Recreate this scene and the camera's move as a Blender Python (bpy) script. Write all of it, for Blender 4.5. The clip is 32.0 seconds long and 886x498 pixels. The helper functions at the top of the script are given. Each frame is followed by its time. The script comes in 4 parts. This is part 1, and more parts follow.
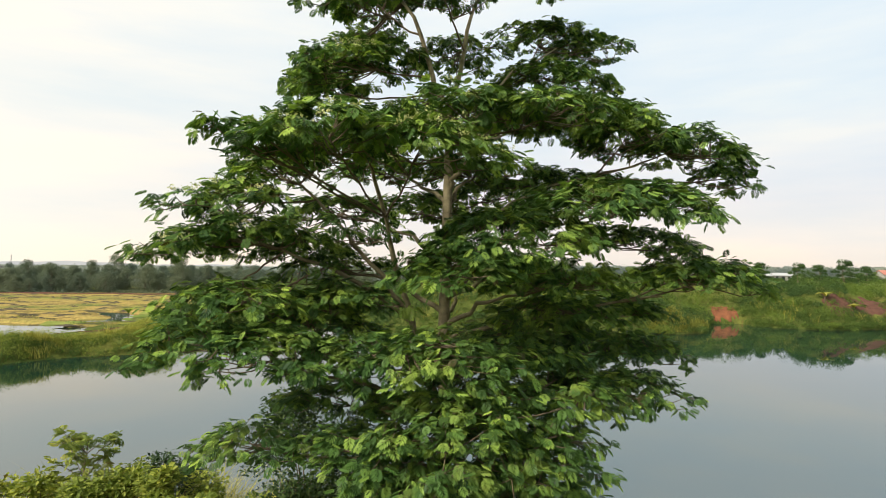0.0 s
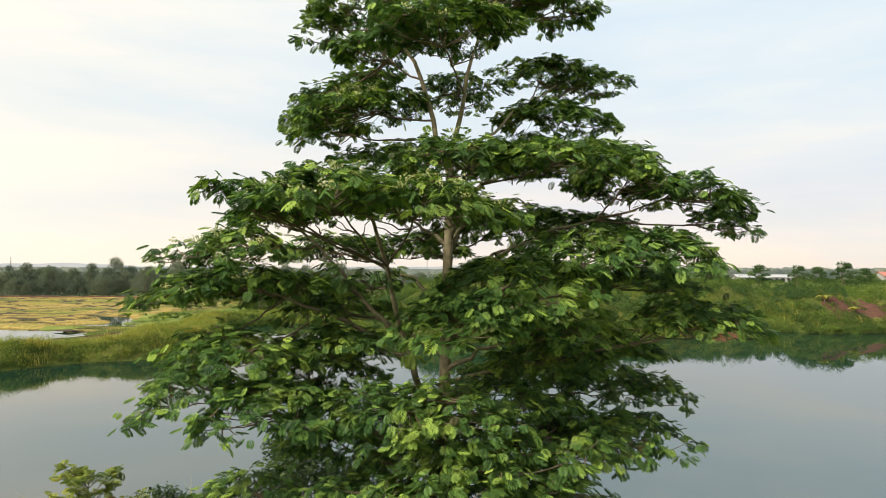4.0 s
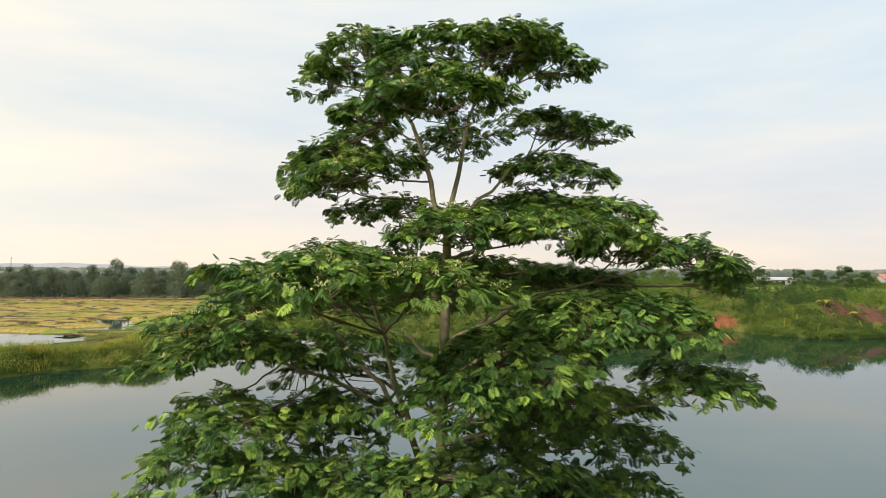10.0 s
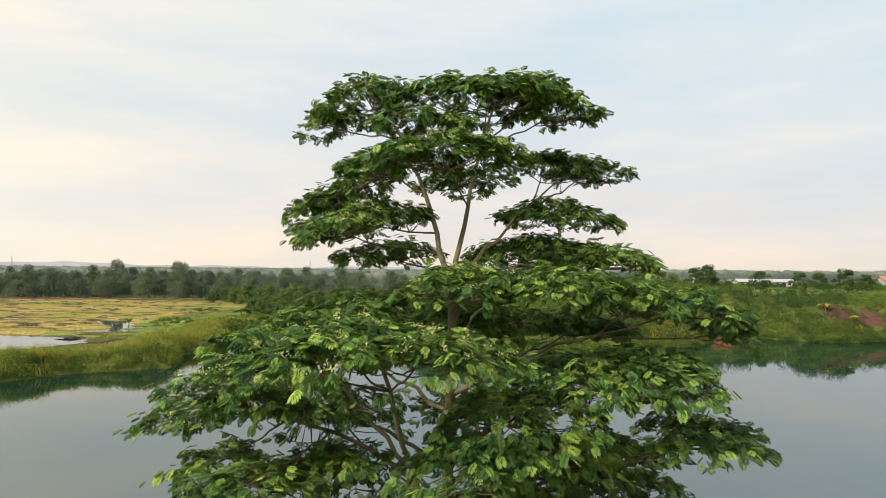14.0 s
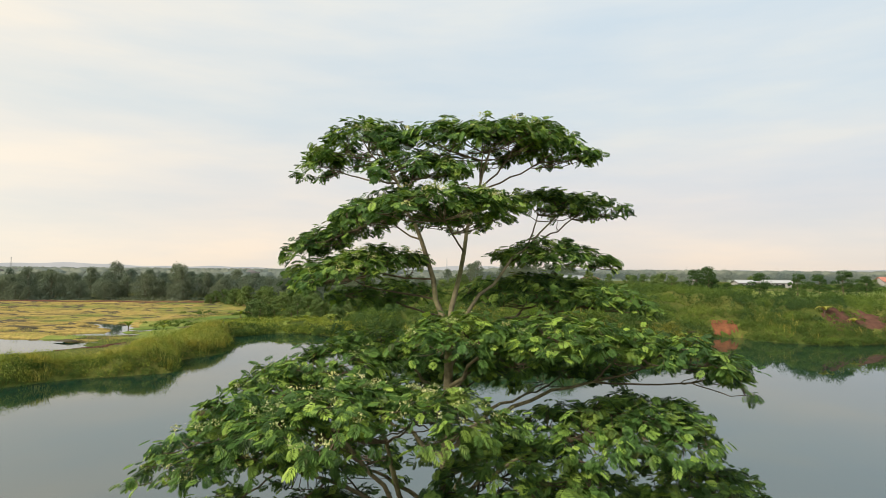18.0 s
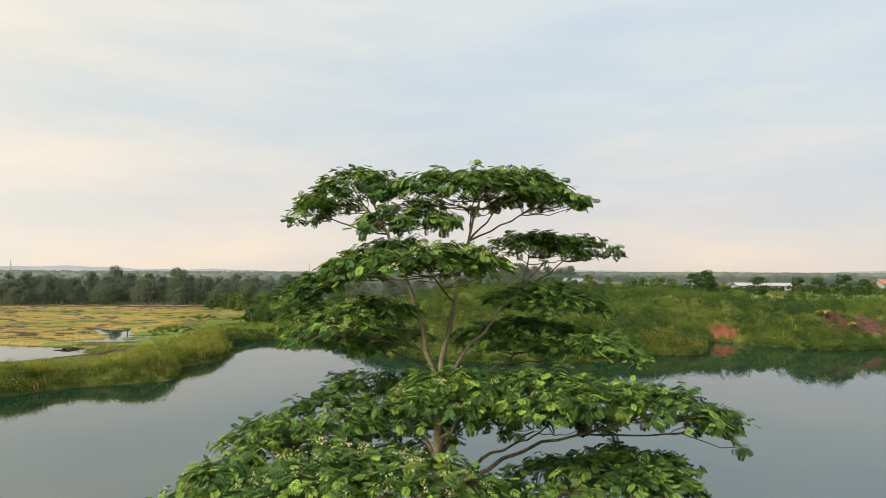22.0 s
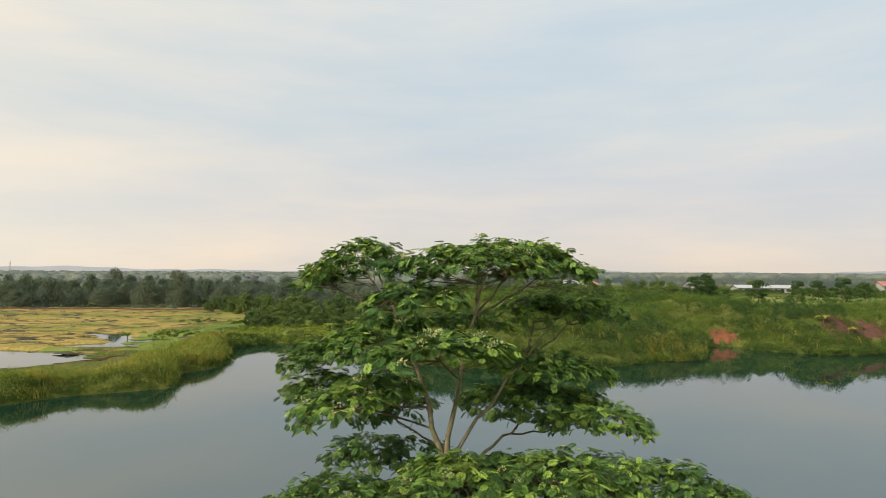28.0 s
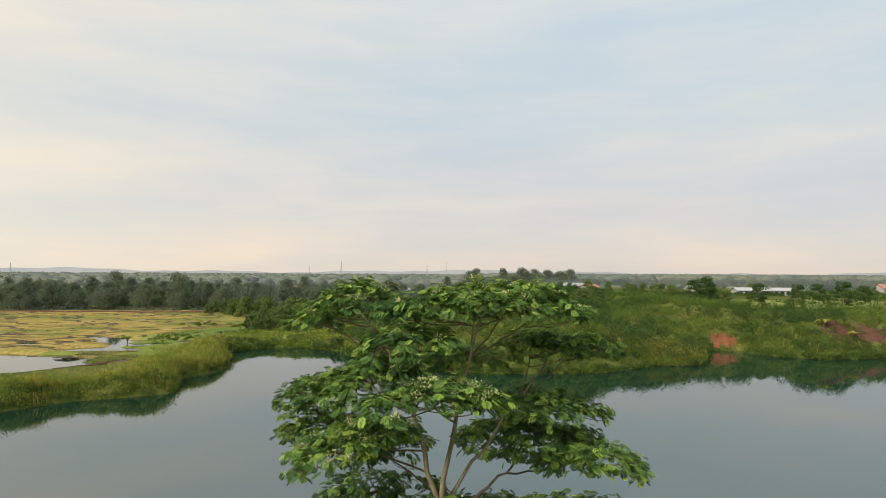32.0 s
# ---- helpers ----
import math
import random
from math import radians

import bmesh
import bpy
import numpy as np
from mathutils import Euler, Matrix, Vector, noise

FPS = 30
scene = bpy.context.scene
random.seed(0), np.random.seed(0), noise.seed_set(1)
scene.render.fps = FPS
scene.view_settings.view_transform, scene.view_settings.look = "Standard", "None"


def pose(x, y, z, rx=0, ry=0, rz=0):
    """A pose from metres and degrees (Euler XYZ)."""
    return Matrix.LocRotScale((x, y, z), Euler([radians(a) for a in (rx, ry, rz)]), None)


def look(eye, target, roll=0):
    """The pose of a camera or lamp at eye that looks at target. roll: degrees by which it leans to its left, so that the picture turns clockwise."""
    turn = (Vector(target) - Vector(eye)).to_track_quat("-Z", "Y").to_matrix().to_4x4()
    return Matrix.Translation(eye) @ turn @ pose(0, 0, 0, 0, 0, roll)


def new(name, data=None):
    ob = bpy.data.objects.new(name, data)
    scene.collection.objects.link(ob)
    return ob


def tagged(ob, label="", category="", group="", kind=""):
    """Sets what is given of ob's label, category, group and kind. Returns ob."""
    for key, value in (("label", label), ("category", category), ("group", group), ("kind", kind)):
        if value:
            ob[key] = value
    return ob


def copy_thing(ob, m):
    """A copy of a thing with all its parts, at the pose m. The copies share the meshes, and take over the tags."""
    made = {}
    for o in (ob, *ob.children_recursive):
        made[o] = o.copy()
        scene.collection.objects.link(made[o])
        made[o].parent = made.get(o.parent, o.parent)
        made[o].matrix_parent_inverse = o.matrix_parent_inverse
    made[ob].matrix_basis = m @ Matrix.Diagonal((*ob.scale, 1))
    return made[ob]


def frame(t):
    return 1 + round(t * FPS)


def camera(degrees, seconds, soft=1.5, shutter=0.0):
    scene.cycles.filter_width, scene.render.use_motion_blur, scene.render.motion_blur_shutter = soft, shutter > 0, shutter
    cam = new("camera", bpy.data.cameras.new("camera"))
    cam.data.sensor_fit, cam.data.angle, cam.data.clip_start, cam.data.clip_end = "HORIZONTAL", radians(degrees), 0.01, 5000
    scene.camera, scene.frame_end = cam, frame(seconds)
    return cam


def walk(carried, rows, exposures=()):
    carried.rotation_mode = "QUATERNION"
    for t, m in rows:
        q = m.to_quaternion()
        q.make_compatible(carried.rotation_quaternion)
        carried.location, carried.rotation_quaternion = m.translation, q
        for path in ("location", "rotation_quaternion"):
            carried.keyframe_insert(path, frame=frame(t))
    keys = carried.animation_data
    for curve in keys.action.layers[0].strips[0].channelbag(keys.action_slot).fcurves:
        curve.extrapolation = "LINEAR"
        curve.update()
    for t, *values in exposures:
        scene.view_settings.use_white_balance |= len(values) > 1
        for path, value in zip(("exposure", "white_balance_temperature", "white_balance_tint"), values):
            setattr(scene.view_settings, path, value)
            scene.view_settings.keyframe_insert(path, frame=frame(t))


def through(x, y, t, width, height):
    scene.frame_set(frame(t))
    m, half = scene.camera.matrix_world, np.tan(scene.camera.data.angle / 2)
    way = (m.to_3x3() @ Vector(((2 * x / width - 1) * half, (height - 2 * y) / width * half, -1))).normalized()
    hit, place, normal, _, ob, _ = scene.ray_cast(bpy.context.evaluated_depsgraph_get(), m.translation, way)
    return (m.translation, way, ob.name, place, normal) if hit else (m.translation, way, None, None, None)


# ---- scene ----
cam = camera(73.7, 32.0, 0.75)
PATH = [
    (0.0, look((0.080, -0.000, 13.368), (0.079, 9.995, 13.682), 0.43)),
    (1.5, look((0.074, -0.016, 13.579), (0.072, 9.979, 13.903), 0.37)),
    (3.2, look((0.052, -0.034, 13.878), (0.055, 9.961, 14.211), 0.32)),
    (5.8, look((0.098, -0.061, 14.268), (0.106, 9.933, 14.602), 0.32)),
    (8.0, look((0.132, -0.084, 14.620), (0.140, 9.910, 14.958), 0.38)),
    (10.0, look((0.099, -0.105, 14.921), (0.098, 9.889, 15.260), 0.39)),
    (12.0, look((0.045, -0.126, 15.320), (0.038, 9.868, 15.653), 0.55)),
    (14.0, look((0.009, -0.147, 15.705), (0.001, 9.848, 16.036), 0.55)),
    (17.0, look((0.030, -0.179, 16.225), (0.030, 9.816, 16.557), 0.48)),
    (19.0, look((0.093, -0.200, 16.573), (0.092, 9.795, 16.915), 0.44)),
    (21.0, look((0.176, -0.221, 16.934), (0.181, 9.773, 17.295), 0.33)),
    (23.0, look((0.210, -0.242, 17.365), (0.214, 9.751, 17.741), 0.30)),
    (25.0, look((0.168, -0.263, 17.765), (0.175, 9.731, 18.137), 0.28)),
    (28.0, look((0.092, -0.294, 18.330), (0.103, 9.699, 18.701), 0.31)),
    (30.0, look((0.117, -0.315, 18.650), (0.129, 9.678, 19.026), 0.34)),
    (32.0, look((0.167, -0.336, 18.978), (0.173, 9.656, 19.371), 0.32)),
]
walk(cam, PATH, [(0.0, 0.41), (10.0, 0.32), (20.0, 0.16), (32.0, 0.04)])


# ---- world and light ----
def ramp(tree, source, stops):
    r = tree.nodes.new("ShaderNodeValToRGB")
    tree.links.new(source, r.inputs[0])
    el = r.color_ramp.elements
    while len(el) < len(stops):
        el.new(0.5)
    for e, (p, c) in zip(el, stops):
        e.position, e.color = p, (*c, 1)
    return r.outputs[0]


def mixed(tree, fac, a, b, blend="MIX"):
    m = tree.nodes.new("ShaderNodeMix")
    m.data_type, m.blend_type = "RGBA", blend
    for socket, value in ((m.inputs[0], fac), (m.inputs[6], a), (m.inputs[7], b)):
        if isinstance(value, bpy.types.NodeSocket):
            tree.links.new(value, socket)
        elif isinstance(value, (int, float)):
            socket.default_value = value
        else:
            socket.default_value = (*value, 1)
    return m.outputs[2]


def math_node(tree, op, a, b=0.0):
    m = tree.nodes.new("ShaderNodeMath")
    m.operation = op
    for socket, value in ((m.inputs[0], a), (m.inputs[1], b)):
        if isinstance(value, bpy.types.NodeSocket):
            tree.links.new(value, socket)
        else:
            socket.default_value = value
    return m.outputs[0]


SUN_AZIMUTH, SUN_HEIGHT = radians(-130), radians(35)   # from +y towards +x: a hazy sun behind the flight, over the marsh side
world = bpy.data.worlds.new("sky")
scene.world = world
world.use_nodes = True
wt = world.node_tree
wn, wl = wt.nodes, wt.links
wn.clear()
coord = wn.new("ShaderNodeTexCoord")
sep = wn.new("ShaderNodeSeparateXYZ")
wl.new(coord.outputs["Generated"], sep.inputs[0])
veil = ramp(wt, sep.outputs[2], [(0.0, (0.78, 0.685, 0.60)), (0.03, (0.79, 0.695, 0.62)), (0.10, (0.72, 0.675, 0.65)),
                                 (0.24, (0.67, 0.72, 0.73)), (0.42, (0.72, 0.77, 0.78)), (0.8, (0.68, 0.73, 0.76))])
side = ramp(wt, math_node(wt, "MULTIPLY", math_node(wt, "SUBTRACT", 1.0, sep.outputs[0]), 0.5),
            [(0.42, (0, 0, 0)), (0.68, (0.45, 0.45, 0.45)), (0.82, (1, 1, 1))])
veil = mixed(wt, math_node(wt, "MULTIPLY", side, 0.75), veil, (0.95, 0.86, 0.72))
stretch = wn.new("ShaderNodeMapping")
stretch.inputs["Scale"].default_value = (1.6, 1.6, 9.0)
wl.new(coord.outputs["Generated"], stretch.inputs[0])
puffs = wn.new("ShaderNodeTexNoise")
puffs.inputs["Scale"].default_value, puffs.inputs["Detail"].default_value = 1.6, 5
puffs.inputs["Roughness"].default_value = 0.52
wl.new(stretch.outputs[0], puffs.inputs[0])
cloud = ramp(wt, puffs.outputs[0], [(0.30, (0.84, 0.92, 1.0)), (0.5, (0.97, 0.985, 1.0)), (0.68, (1.12, 1.06, 0.98))])
veil = mixed(wt, 0.8, veil, cloud, "MULTIPLY")
blue = wn.new("ShaderNodeTexSky")
blue.sky_type, blue.sun_disc = "NISHITA", False
blue.sun_elevation, blue.sun_rotation = SUN_HEIGHT, SUN_AZIMUTH
thin = mixed(wt, 1.0, blue.outputs[0], (0.1, 0.1, 0.1), "MULTIPLY")
back = wn.new("ShaderNodeBackground")
wl.new(mixed(wt, 0.88, thin, veil), back.inputs[0])
back.inputs[1].default_value = 1.0
wl.new(back.outputs[0], wn.new("ShaderNodeOutputWorld").inputs[0])

sun = new("sun", bpy.data.lights.new("sun", "SUN"))
sun.data.energy, sun.data.angle, sun.data.color = 4.2, radians(12), (1.0, 0.93, 0.81)
sun.matrix_basis = look((0, 0, 0), (-math.sin(SUN_AZIMUTH) * math.cos(SUN_HEIGHT), -math.cos(SUN_AZIMUTH) * math.cos(SUN_HEIGHT), -math.sin(SUN_HEIGHT)))


# ---- materials ----
def material(name):
    m = bpy.data.materials.new(name)
    m.use_nodes = True
    return m, m.node_tree, m.node_tree.nodes["Principled BSDF"]


def noise_tex(tree, scale, detail=4, rough=0.55, source=None):
    n = tree.nodes.new("ShaderNodeTexNoise")
    n.inputs["Scale"].default_value, n.inputs["Detail"].default_value, n.inputs["Roughness"].default_value = scale, detail, rough
    if source is None:
        source = tree.nodes.new("ShaderNodeNewGeometry").outputs["Position"]
    tree.links.new(source, n.inputs["Vector"])
    return n.outputs[0]


def bump(tree, bsdf, height, strength, distance):
    b = tree.nodes.new("ShaderNodeBump")
    b.inputs["Strength"].default_value, b.inputs["Distance"].default_value = strength, distance
    tree.links.new(height, b.inputs["Height"])
    tree.links.new(b.outputs[0], bsdf.inputs["Normal"])


def leaf_material(name, dark, mid, light, patch=0.6, through=0.35, gloss=0.5, young=None, tint_through=(1.1, 1.25, 0.65), shine=0.25, spread=0.5):
    """Leaf blades: colour by blade and by patch, part of the light passing through them."""
    m, t, b = material(name)
    geo = t.nodes.new("ShaderNodeNewGeometry")
    blade = ramp(t, geo.outputs["Random Per Island"], [(0.0, (dark[1], dark[1] * 0.75, dark[2])), (0.025, dark), (spread, mid), (1.0, light)])
    big = noise_tex(t, patch, 2)
    tint = ramp(t, big, [(0.35, (0.72, 0.80, 0.85)), (0.6, (1.1, 1.06, 0.95))])
    col = mixed(t, 1.0, blade, tint, "MULTIPLY")
    if young:
        pick = ramp(t, noise_tex(t, patch * 2.3, 3), [(0.55, (0, 0, 0)), (0.7, (1, 1, 1))])
        col = mixed(t, math_node(t, "MULTIPLY", pick, 0.55), col, young)
    t.links.new(col, b.inputs["Base Color"])
    b.inputs["Roughness"].default_value = gloss
    b.inputs["Specular IOR Level"].default_value = shine
    tr = t.nodes.new("ShaderNodeBsdfTranslucent")
    t.links.new(mixed(t, 1.0, col, tint_through, "MULTIPLY"), tr.inputs[0])
    mix = t.nodes.new("ShaderNodeMixShader")
    mix.inputs[0].default_value = through
    t.links.new(b.outputs[0], mix.inputs[1])
    t.links.new(tr.outputs[0], mix.inputs[2])
    t.links.new(mix.outputs[0], t.nodes["Material Output"].inputs[0])
    return m


def bark_material(name, dark, light):
    m, t, b = material(name)
    col = ramp(t, noise_tex(t, 9, 6, 0.65), [(0.3, dark), (0.7, light)])
    moss = ramp(t, noise_tex(t, 1.7, 3), [(0.5, (1, 1, 1)), (0.75, (0.75, 0.9, 0.6))])
    t.links.new(mixed(t, 1.0, col, moss, "MULTIPLY"), b.inputs["Base Color"])
    b.inputs["Roughness"].default_value = 0.85
    bump(t, b, noise_tex(t, 28, 5), 0.5, 0.02)
    return m


LEAF = leaf_material("feathery_leaf", (0.034, 0.072, 0.020), (0.102, 0.192, 0.042), (0.33, 0.46, 0.085), 0.8, 0.24, 0.5, (0.33, 0.42, 0.075), (1.08, 1.15, 0.65), 0.18, 0.70)
FINE_LEAF = leaf_material("fine_dark_leaf", (0.018, 0.040, 0.012), (0.035, 0.07, 0.018), (0.075, 0.11, 0.03), 0.8, 0.25)
BUSH_LEAF = leaf_material("bush_leaf", (0.11, 0.15, 0.028), (0.21, 0.255, 0.042), (0.36, 0.375, 0.072), 0.5, 0.35, 0.6, None, (1.1, 1.2, 0.65), 0.15)
GRASS = leaf_material("tall_grass", (0.14, 0.15, 0.03), (0.285, 0.28, 0.05), (0.48, 0.42, 0.12), 0.25, 0.35, 0.7, None, (1.1, 1.15, 0.65), 0.12)
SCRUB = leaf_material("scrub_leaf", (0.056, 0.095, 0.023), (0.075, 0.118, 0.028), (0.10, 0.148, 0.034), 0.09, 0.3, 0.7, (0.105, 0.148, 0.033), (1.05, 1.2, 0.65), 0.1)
# Pale leaf: yellower scrub, and sunlit growth put into the colour.
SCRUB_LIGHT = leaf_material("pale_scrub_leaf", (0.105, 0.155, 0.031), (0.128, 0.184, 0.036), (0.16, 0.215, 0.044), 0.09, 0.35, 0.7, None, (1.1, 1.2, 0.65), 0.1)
SHADE_LEAF = leaf_material("shade_tree_leaf", (0.035, 0.068, 0.022), (0.05, 0.092, 0.028), (0.075, 0.125, 0.038), 0.1, 0.25, 0.7, None, (1.1, 1.2, 0.65), 0.1)
GROVE_LEAF = leaf_material("grove_leaf", (0.10, 0.148, 0.05), (0.125, 0.176, 0.058), (0.155, 0.208, 0.068), 0.05, 0.3, 0.7, None, (1.1, 1.2, 0.65), 0.1)
NEUTRAL = (1.0, 1.02, 0.95)
# Tree-line leaf: green greyed in the base colour for a slight haze.
HAZED_WOOD_LEAF = leaf_material("hazed_woodland_leaf", (0.122, 0.15, 0.108), (0.138, 0.168, 0.116), (0.155, 0.186, 0.126), 0.03, 0.35, 0.8, None, (1.0, 1.08, 0.85))
# Haze is painted into these two leaf colours, the farther one palest.
HAZY_LEAF = leaf_material("far_leaf_haze_tinted", (0.26, 0.29, 0.255), (0.28, 0.31, 0.27), (0.30, 0.33, 0.285), 0.008, 0.5, 0.9, None, NEUTRAL)
MID_HAZY_LEAF = leaf_material("middle_leaf_haze_tinted", (0.16, 0.19, 0.18), (0.19, 0.22, 0.205), (0.22, 0.25, 0.23), 0.012, 0.5, 0.9, None, NEUTRAL)
BARK = bark_material("brown_green_bark", (0.10, 0.085, 0.045), (0.27, 0.225, 0.125))
TWIG = bark_material("brown_twig", (0.075, 0.052, 0.032), (0.18, 0.13, 0.08))
BLOSSOM = leaf_material("cream_blossom", (0.36, 0.39, 0.15), (0.50, 0.50, 0.23), (0.64, 0.61, 0.34), 1.5, 0.3, 0.7)

WATER, t, b = material("lake_water")
col = ramp(t, noise_tex(t, 0.02, 2), [(0.4, (0.003, 0.023, 0.017)), (0.62, (0.004, 0.026, 0.019))])
t.links.new(col, b.inputs["Base Color"])
b.inputs["Roughness"].default_value, b.inputs["IOR"].default_value = 0.022, 2.15
b.inputs["Specular IOR Level"].default_value = 0.8
bump(t, b, noise_tex(t, 0.9, 3), 0.012, 0.03)

GROUND, t, b = material("grassy_ground")
col = ramp(t, noise_tex(t, 0.03, 6, 0.6), [(0.32, (0.05, 0.07, 0.018)), (0.5, (0.09, 0.11, 0.026)), (0.68, (0.17, 0.165, 0.045))])
fine = ramp(t, noise_tex(t, 0.9, 5, 0.65), [(0.3, (0.6, 0.65, 0.6)), (0.7, (1.15, 1.1, 1.0))])
t.links.new(mixed(t, 1.0, col, fine, "MULTIPLY"), b.inputs["Base Color"])
b.inputs["Roughness"].default_value, b.inputs["Specular IOR Level"].default_value = 0.95, 0.06
bump(t, b, noise_tex(t, 0.7, 6), 1.0, 0.6)

# Far ground: mist is put into its base colour, paler than near grass.
HAZED_FIELD, t, b = material("haze_paled_fields")
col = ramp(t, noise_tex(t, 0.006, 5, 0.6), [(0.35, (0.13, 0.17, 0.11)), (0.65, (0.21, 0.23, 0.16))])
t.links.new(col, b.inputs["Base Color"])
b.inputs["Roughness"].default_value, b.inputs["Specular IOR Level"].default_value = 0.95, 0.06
MEADOW, t, b = material("bright_meadow")
col = ramp(t, noise_tex(t, 0.05, 5, 0.6), [(0.35, (0.11, 0.17, 0.035)), (0.65, (0.22, 0.24, 0.06))])
t.links.new(col, b.inputs["Base Color"])
b.inputs["Roughness"].default_value, b.inputs["Specular IOR Level"].default_value = 0.95, 0.06

MARSH, t, b = material("dry_marsh_grass")
mp = t.nodes.new("ShaderNodeMapping")
mp.inputs["Scale"].default_value = (0.075, 0.30, 1)
t.links.new(t.nodes.new("ShaderNodeNewGeometry").outputs["Position"], mp.inputs[0])
col = ramp(t, noise_tex(t, 1.0, 6, 0.62, mp.outputs[0]), [(0.38, (0.08, 0.07, 0.045)), (0.44, (0.20, 0.16, 0.06)), (0.51, (0.39, 0.285, 0.095)), (0.68, (0.36, 0.295, 0.095))])
green = ramp(t, noise_tex(t, 0.028, 3), [(0.48, (0, 0, 0)), (0.60, (1, 1, 1))])
col = mixed(t, math_node(t, "MULTIPLY", green, 0.7), col, (0.13, 0.19, 0.04))
fine = ramp(t, noise_tex(t, 1.3, 5, 0.7), [(0.3, (0.55, 0.55, 0.55)), (0.65, (1.15, 1.12, 1.0))])
t.links.new(mixed(t, 1.0, col, fine, "MULTIPLY"), b.inputs["Base Color"])
b.inputs["Roughness"].default_value, b.inputs["Specular IOR Level"].default_value = 0.95, 0.06
bump(t, b, noise_tex(t, 1.0, 6), 0.8, 0.4)


def soil_material(name, a, c):
    m, t, b = material(name)
    mp = t.nodes.new("ShaderNodeMapping")
    mp.inputs["Scale"].default_value = (0.5, 0.5, 0.16)
    t.links.new(t.nodes.new("ShaderNodeNewGeometry").outputs["Position"], mp.inputs[0])
    t.links.new(ramp(t, noise_tex(t, 1.4, 6, 0.65, mp.outputs[0]), [(0.3, a), (0.7, c)]), b.inputs["Base Color"])
    b.inputs["Roughness"].default_value, b.inputs["Specular IOR Level"].default_value = 0.95, 0.06
    bump(t, b, noise_tex(t, 0.9, 6), 1.0, 0.4)
    return m


CLAY = soil_material("red_clay", (0.10, 0.045, 0.026), (0.24, 0.095, 0.045))
SOIL = soil_material("brown_soil", (0.07, 0.036, 0.026), (0.14, 0.07, 0.048))


def plain(name, a, c, rough=0.7, scale=1.5):
    m, t, b = material(name)
    t.links.new(ramp(t, noise_tex(t, scale, 5, 0.6), [(0.3, a), (0.7, c)]), b.inputs["Base Color"])
    b.inputs["Roughness"].default_value = rough
    return m


WHITE_ROOF = plain("weathered_white_roof", (0.34, 0.34, 0.34), (0.46, 0.46, 0.45), 0.6)
GREY_ROOF = plain("grey_metal_roof", (0.22, 0.23, 0.24), (0.32, 0.33, 0.34), 0.6)
RED_ROOF = plain("clay_tile_roof", (0.34, 0.13, 0.09), (0.48, 0.20, 0.14), 0.8)
PLASTER = plain("pale_plaster", (0.30, 0.29, 0.27), (0.42, 0.40, 0.37), 0.9)
DARK_GLASS = plain("dark_window", (0.03, 0.035, 0.04), (0.06, 0.065, 0.07), 0.2)
STEEL = plain("grey_steel", (0.30, 0.30, 0.31), (0.42, 0.42, 0.43), 0.5)

# ---- mesh tools ----
RNG = np.random.default_rng(7)


def mesh_of(name, verts, faces, mat, smooth=False):
    """A mesh from an array of corners and an array of faces, all with the same number of corners."""
    me = bpy.data.meshes.new(name)
    verts, faces = np.asarray(verts, np.float32), np.asarray(faces, np.int32)
    n, k = faces.shape
    me.vertices.add(len(verts))
    me.vertices.foreach_set("co", verts.ravel())
    me.loops.add(n * k)
    me.loops.foreach_set("vertex_index", faces.ravel())
    me.polygons.add(n)
    me.polygons.foreach_set("loop_start", np.arange(0, n * k, k, dtype=np.int32))
    me.polygons.foreach_set("use_smooth", np.full(n, smooth))
    me.update(calc_edges=True)
    me.validate()
    me.materials.append(mat)
    return me


def part(name, me, parent, label="", kind=""):
    ob = new(name, me)
    ob.parent = parent
    return tagged(ob, label, "", "", kind)


class Pile:
    """Corners and triangles gathered from many pieces."""

    def __init__(self):
        self.v, self.f, self.n = [], [], 0

    def add(self, v, f):
        self.v.append(np.asarray(v, np.float32))
        self.f.append(np.asarray(f, np.int32) + self.n)
        self.n += len(v)

    def mesh(self, name, mat, smooth=False):
        return mesh_of(name, np.concatenate(self.v), np.concatenate(self.f), mat, smooth)


def tube(pts, radii, seg=7):
    """A tapered tube along points, in triangles."""
    pts = np.asarray(pts, float)
    way = np.gradient(pts, axis=0)
    way += [[1e-6, 1e-6, 0]]
    way /= np.linalg.norm(way, axis=1, keepdims=True)
    ref = np.where(np.abs(way[:, 2:3]) > 0.85, [[1.0, 0, 0]], [[0, 0, 1.0]])
    u = np.cross(way, ref)
    u /= np.linalg.norm(u, axis=1, keepdims=True) + 1e-9
    w = np.cross(way, u)
    a = np.arange(seg) * 2 * math.pi / seg
    ring = (np.cos(a)[None, :, None] * u[:, None] + np.sin(a)[None, :, None] * w[:, None]) * np.asarray(radii)[:, None, None]
    v = (pts[:, None] + ring).reshape(-1, 3)
    f = []
    for i in range(len(pts) - 1):
        for j in range(seg):
            p, q = i * seg + j, i * seg + (j + 1) % seg
            f += [(p, q, q + seg), (p, q + seg, p + seg)]
    return v, f


def curve(a, c, d, n=9, wobble=0.0):
    """Points from a by the control c to d."""
    s = np.linspace(0, 1, n)[:, None]
    p = (1 - s) ** 2 * np.asarray(a) + 2 * s * (1 - s) * np.asarray(c) + s ** 2 * np.asarray(d)
    if wobble:
        p[1:-1] += RNG.normal(0, wobble, (n - 2, 3))
    return p


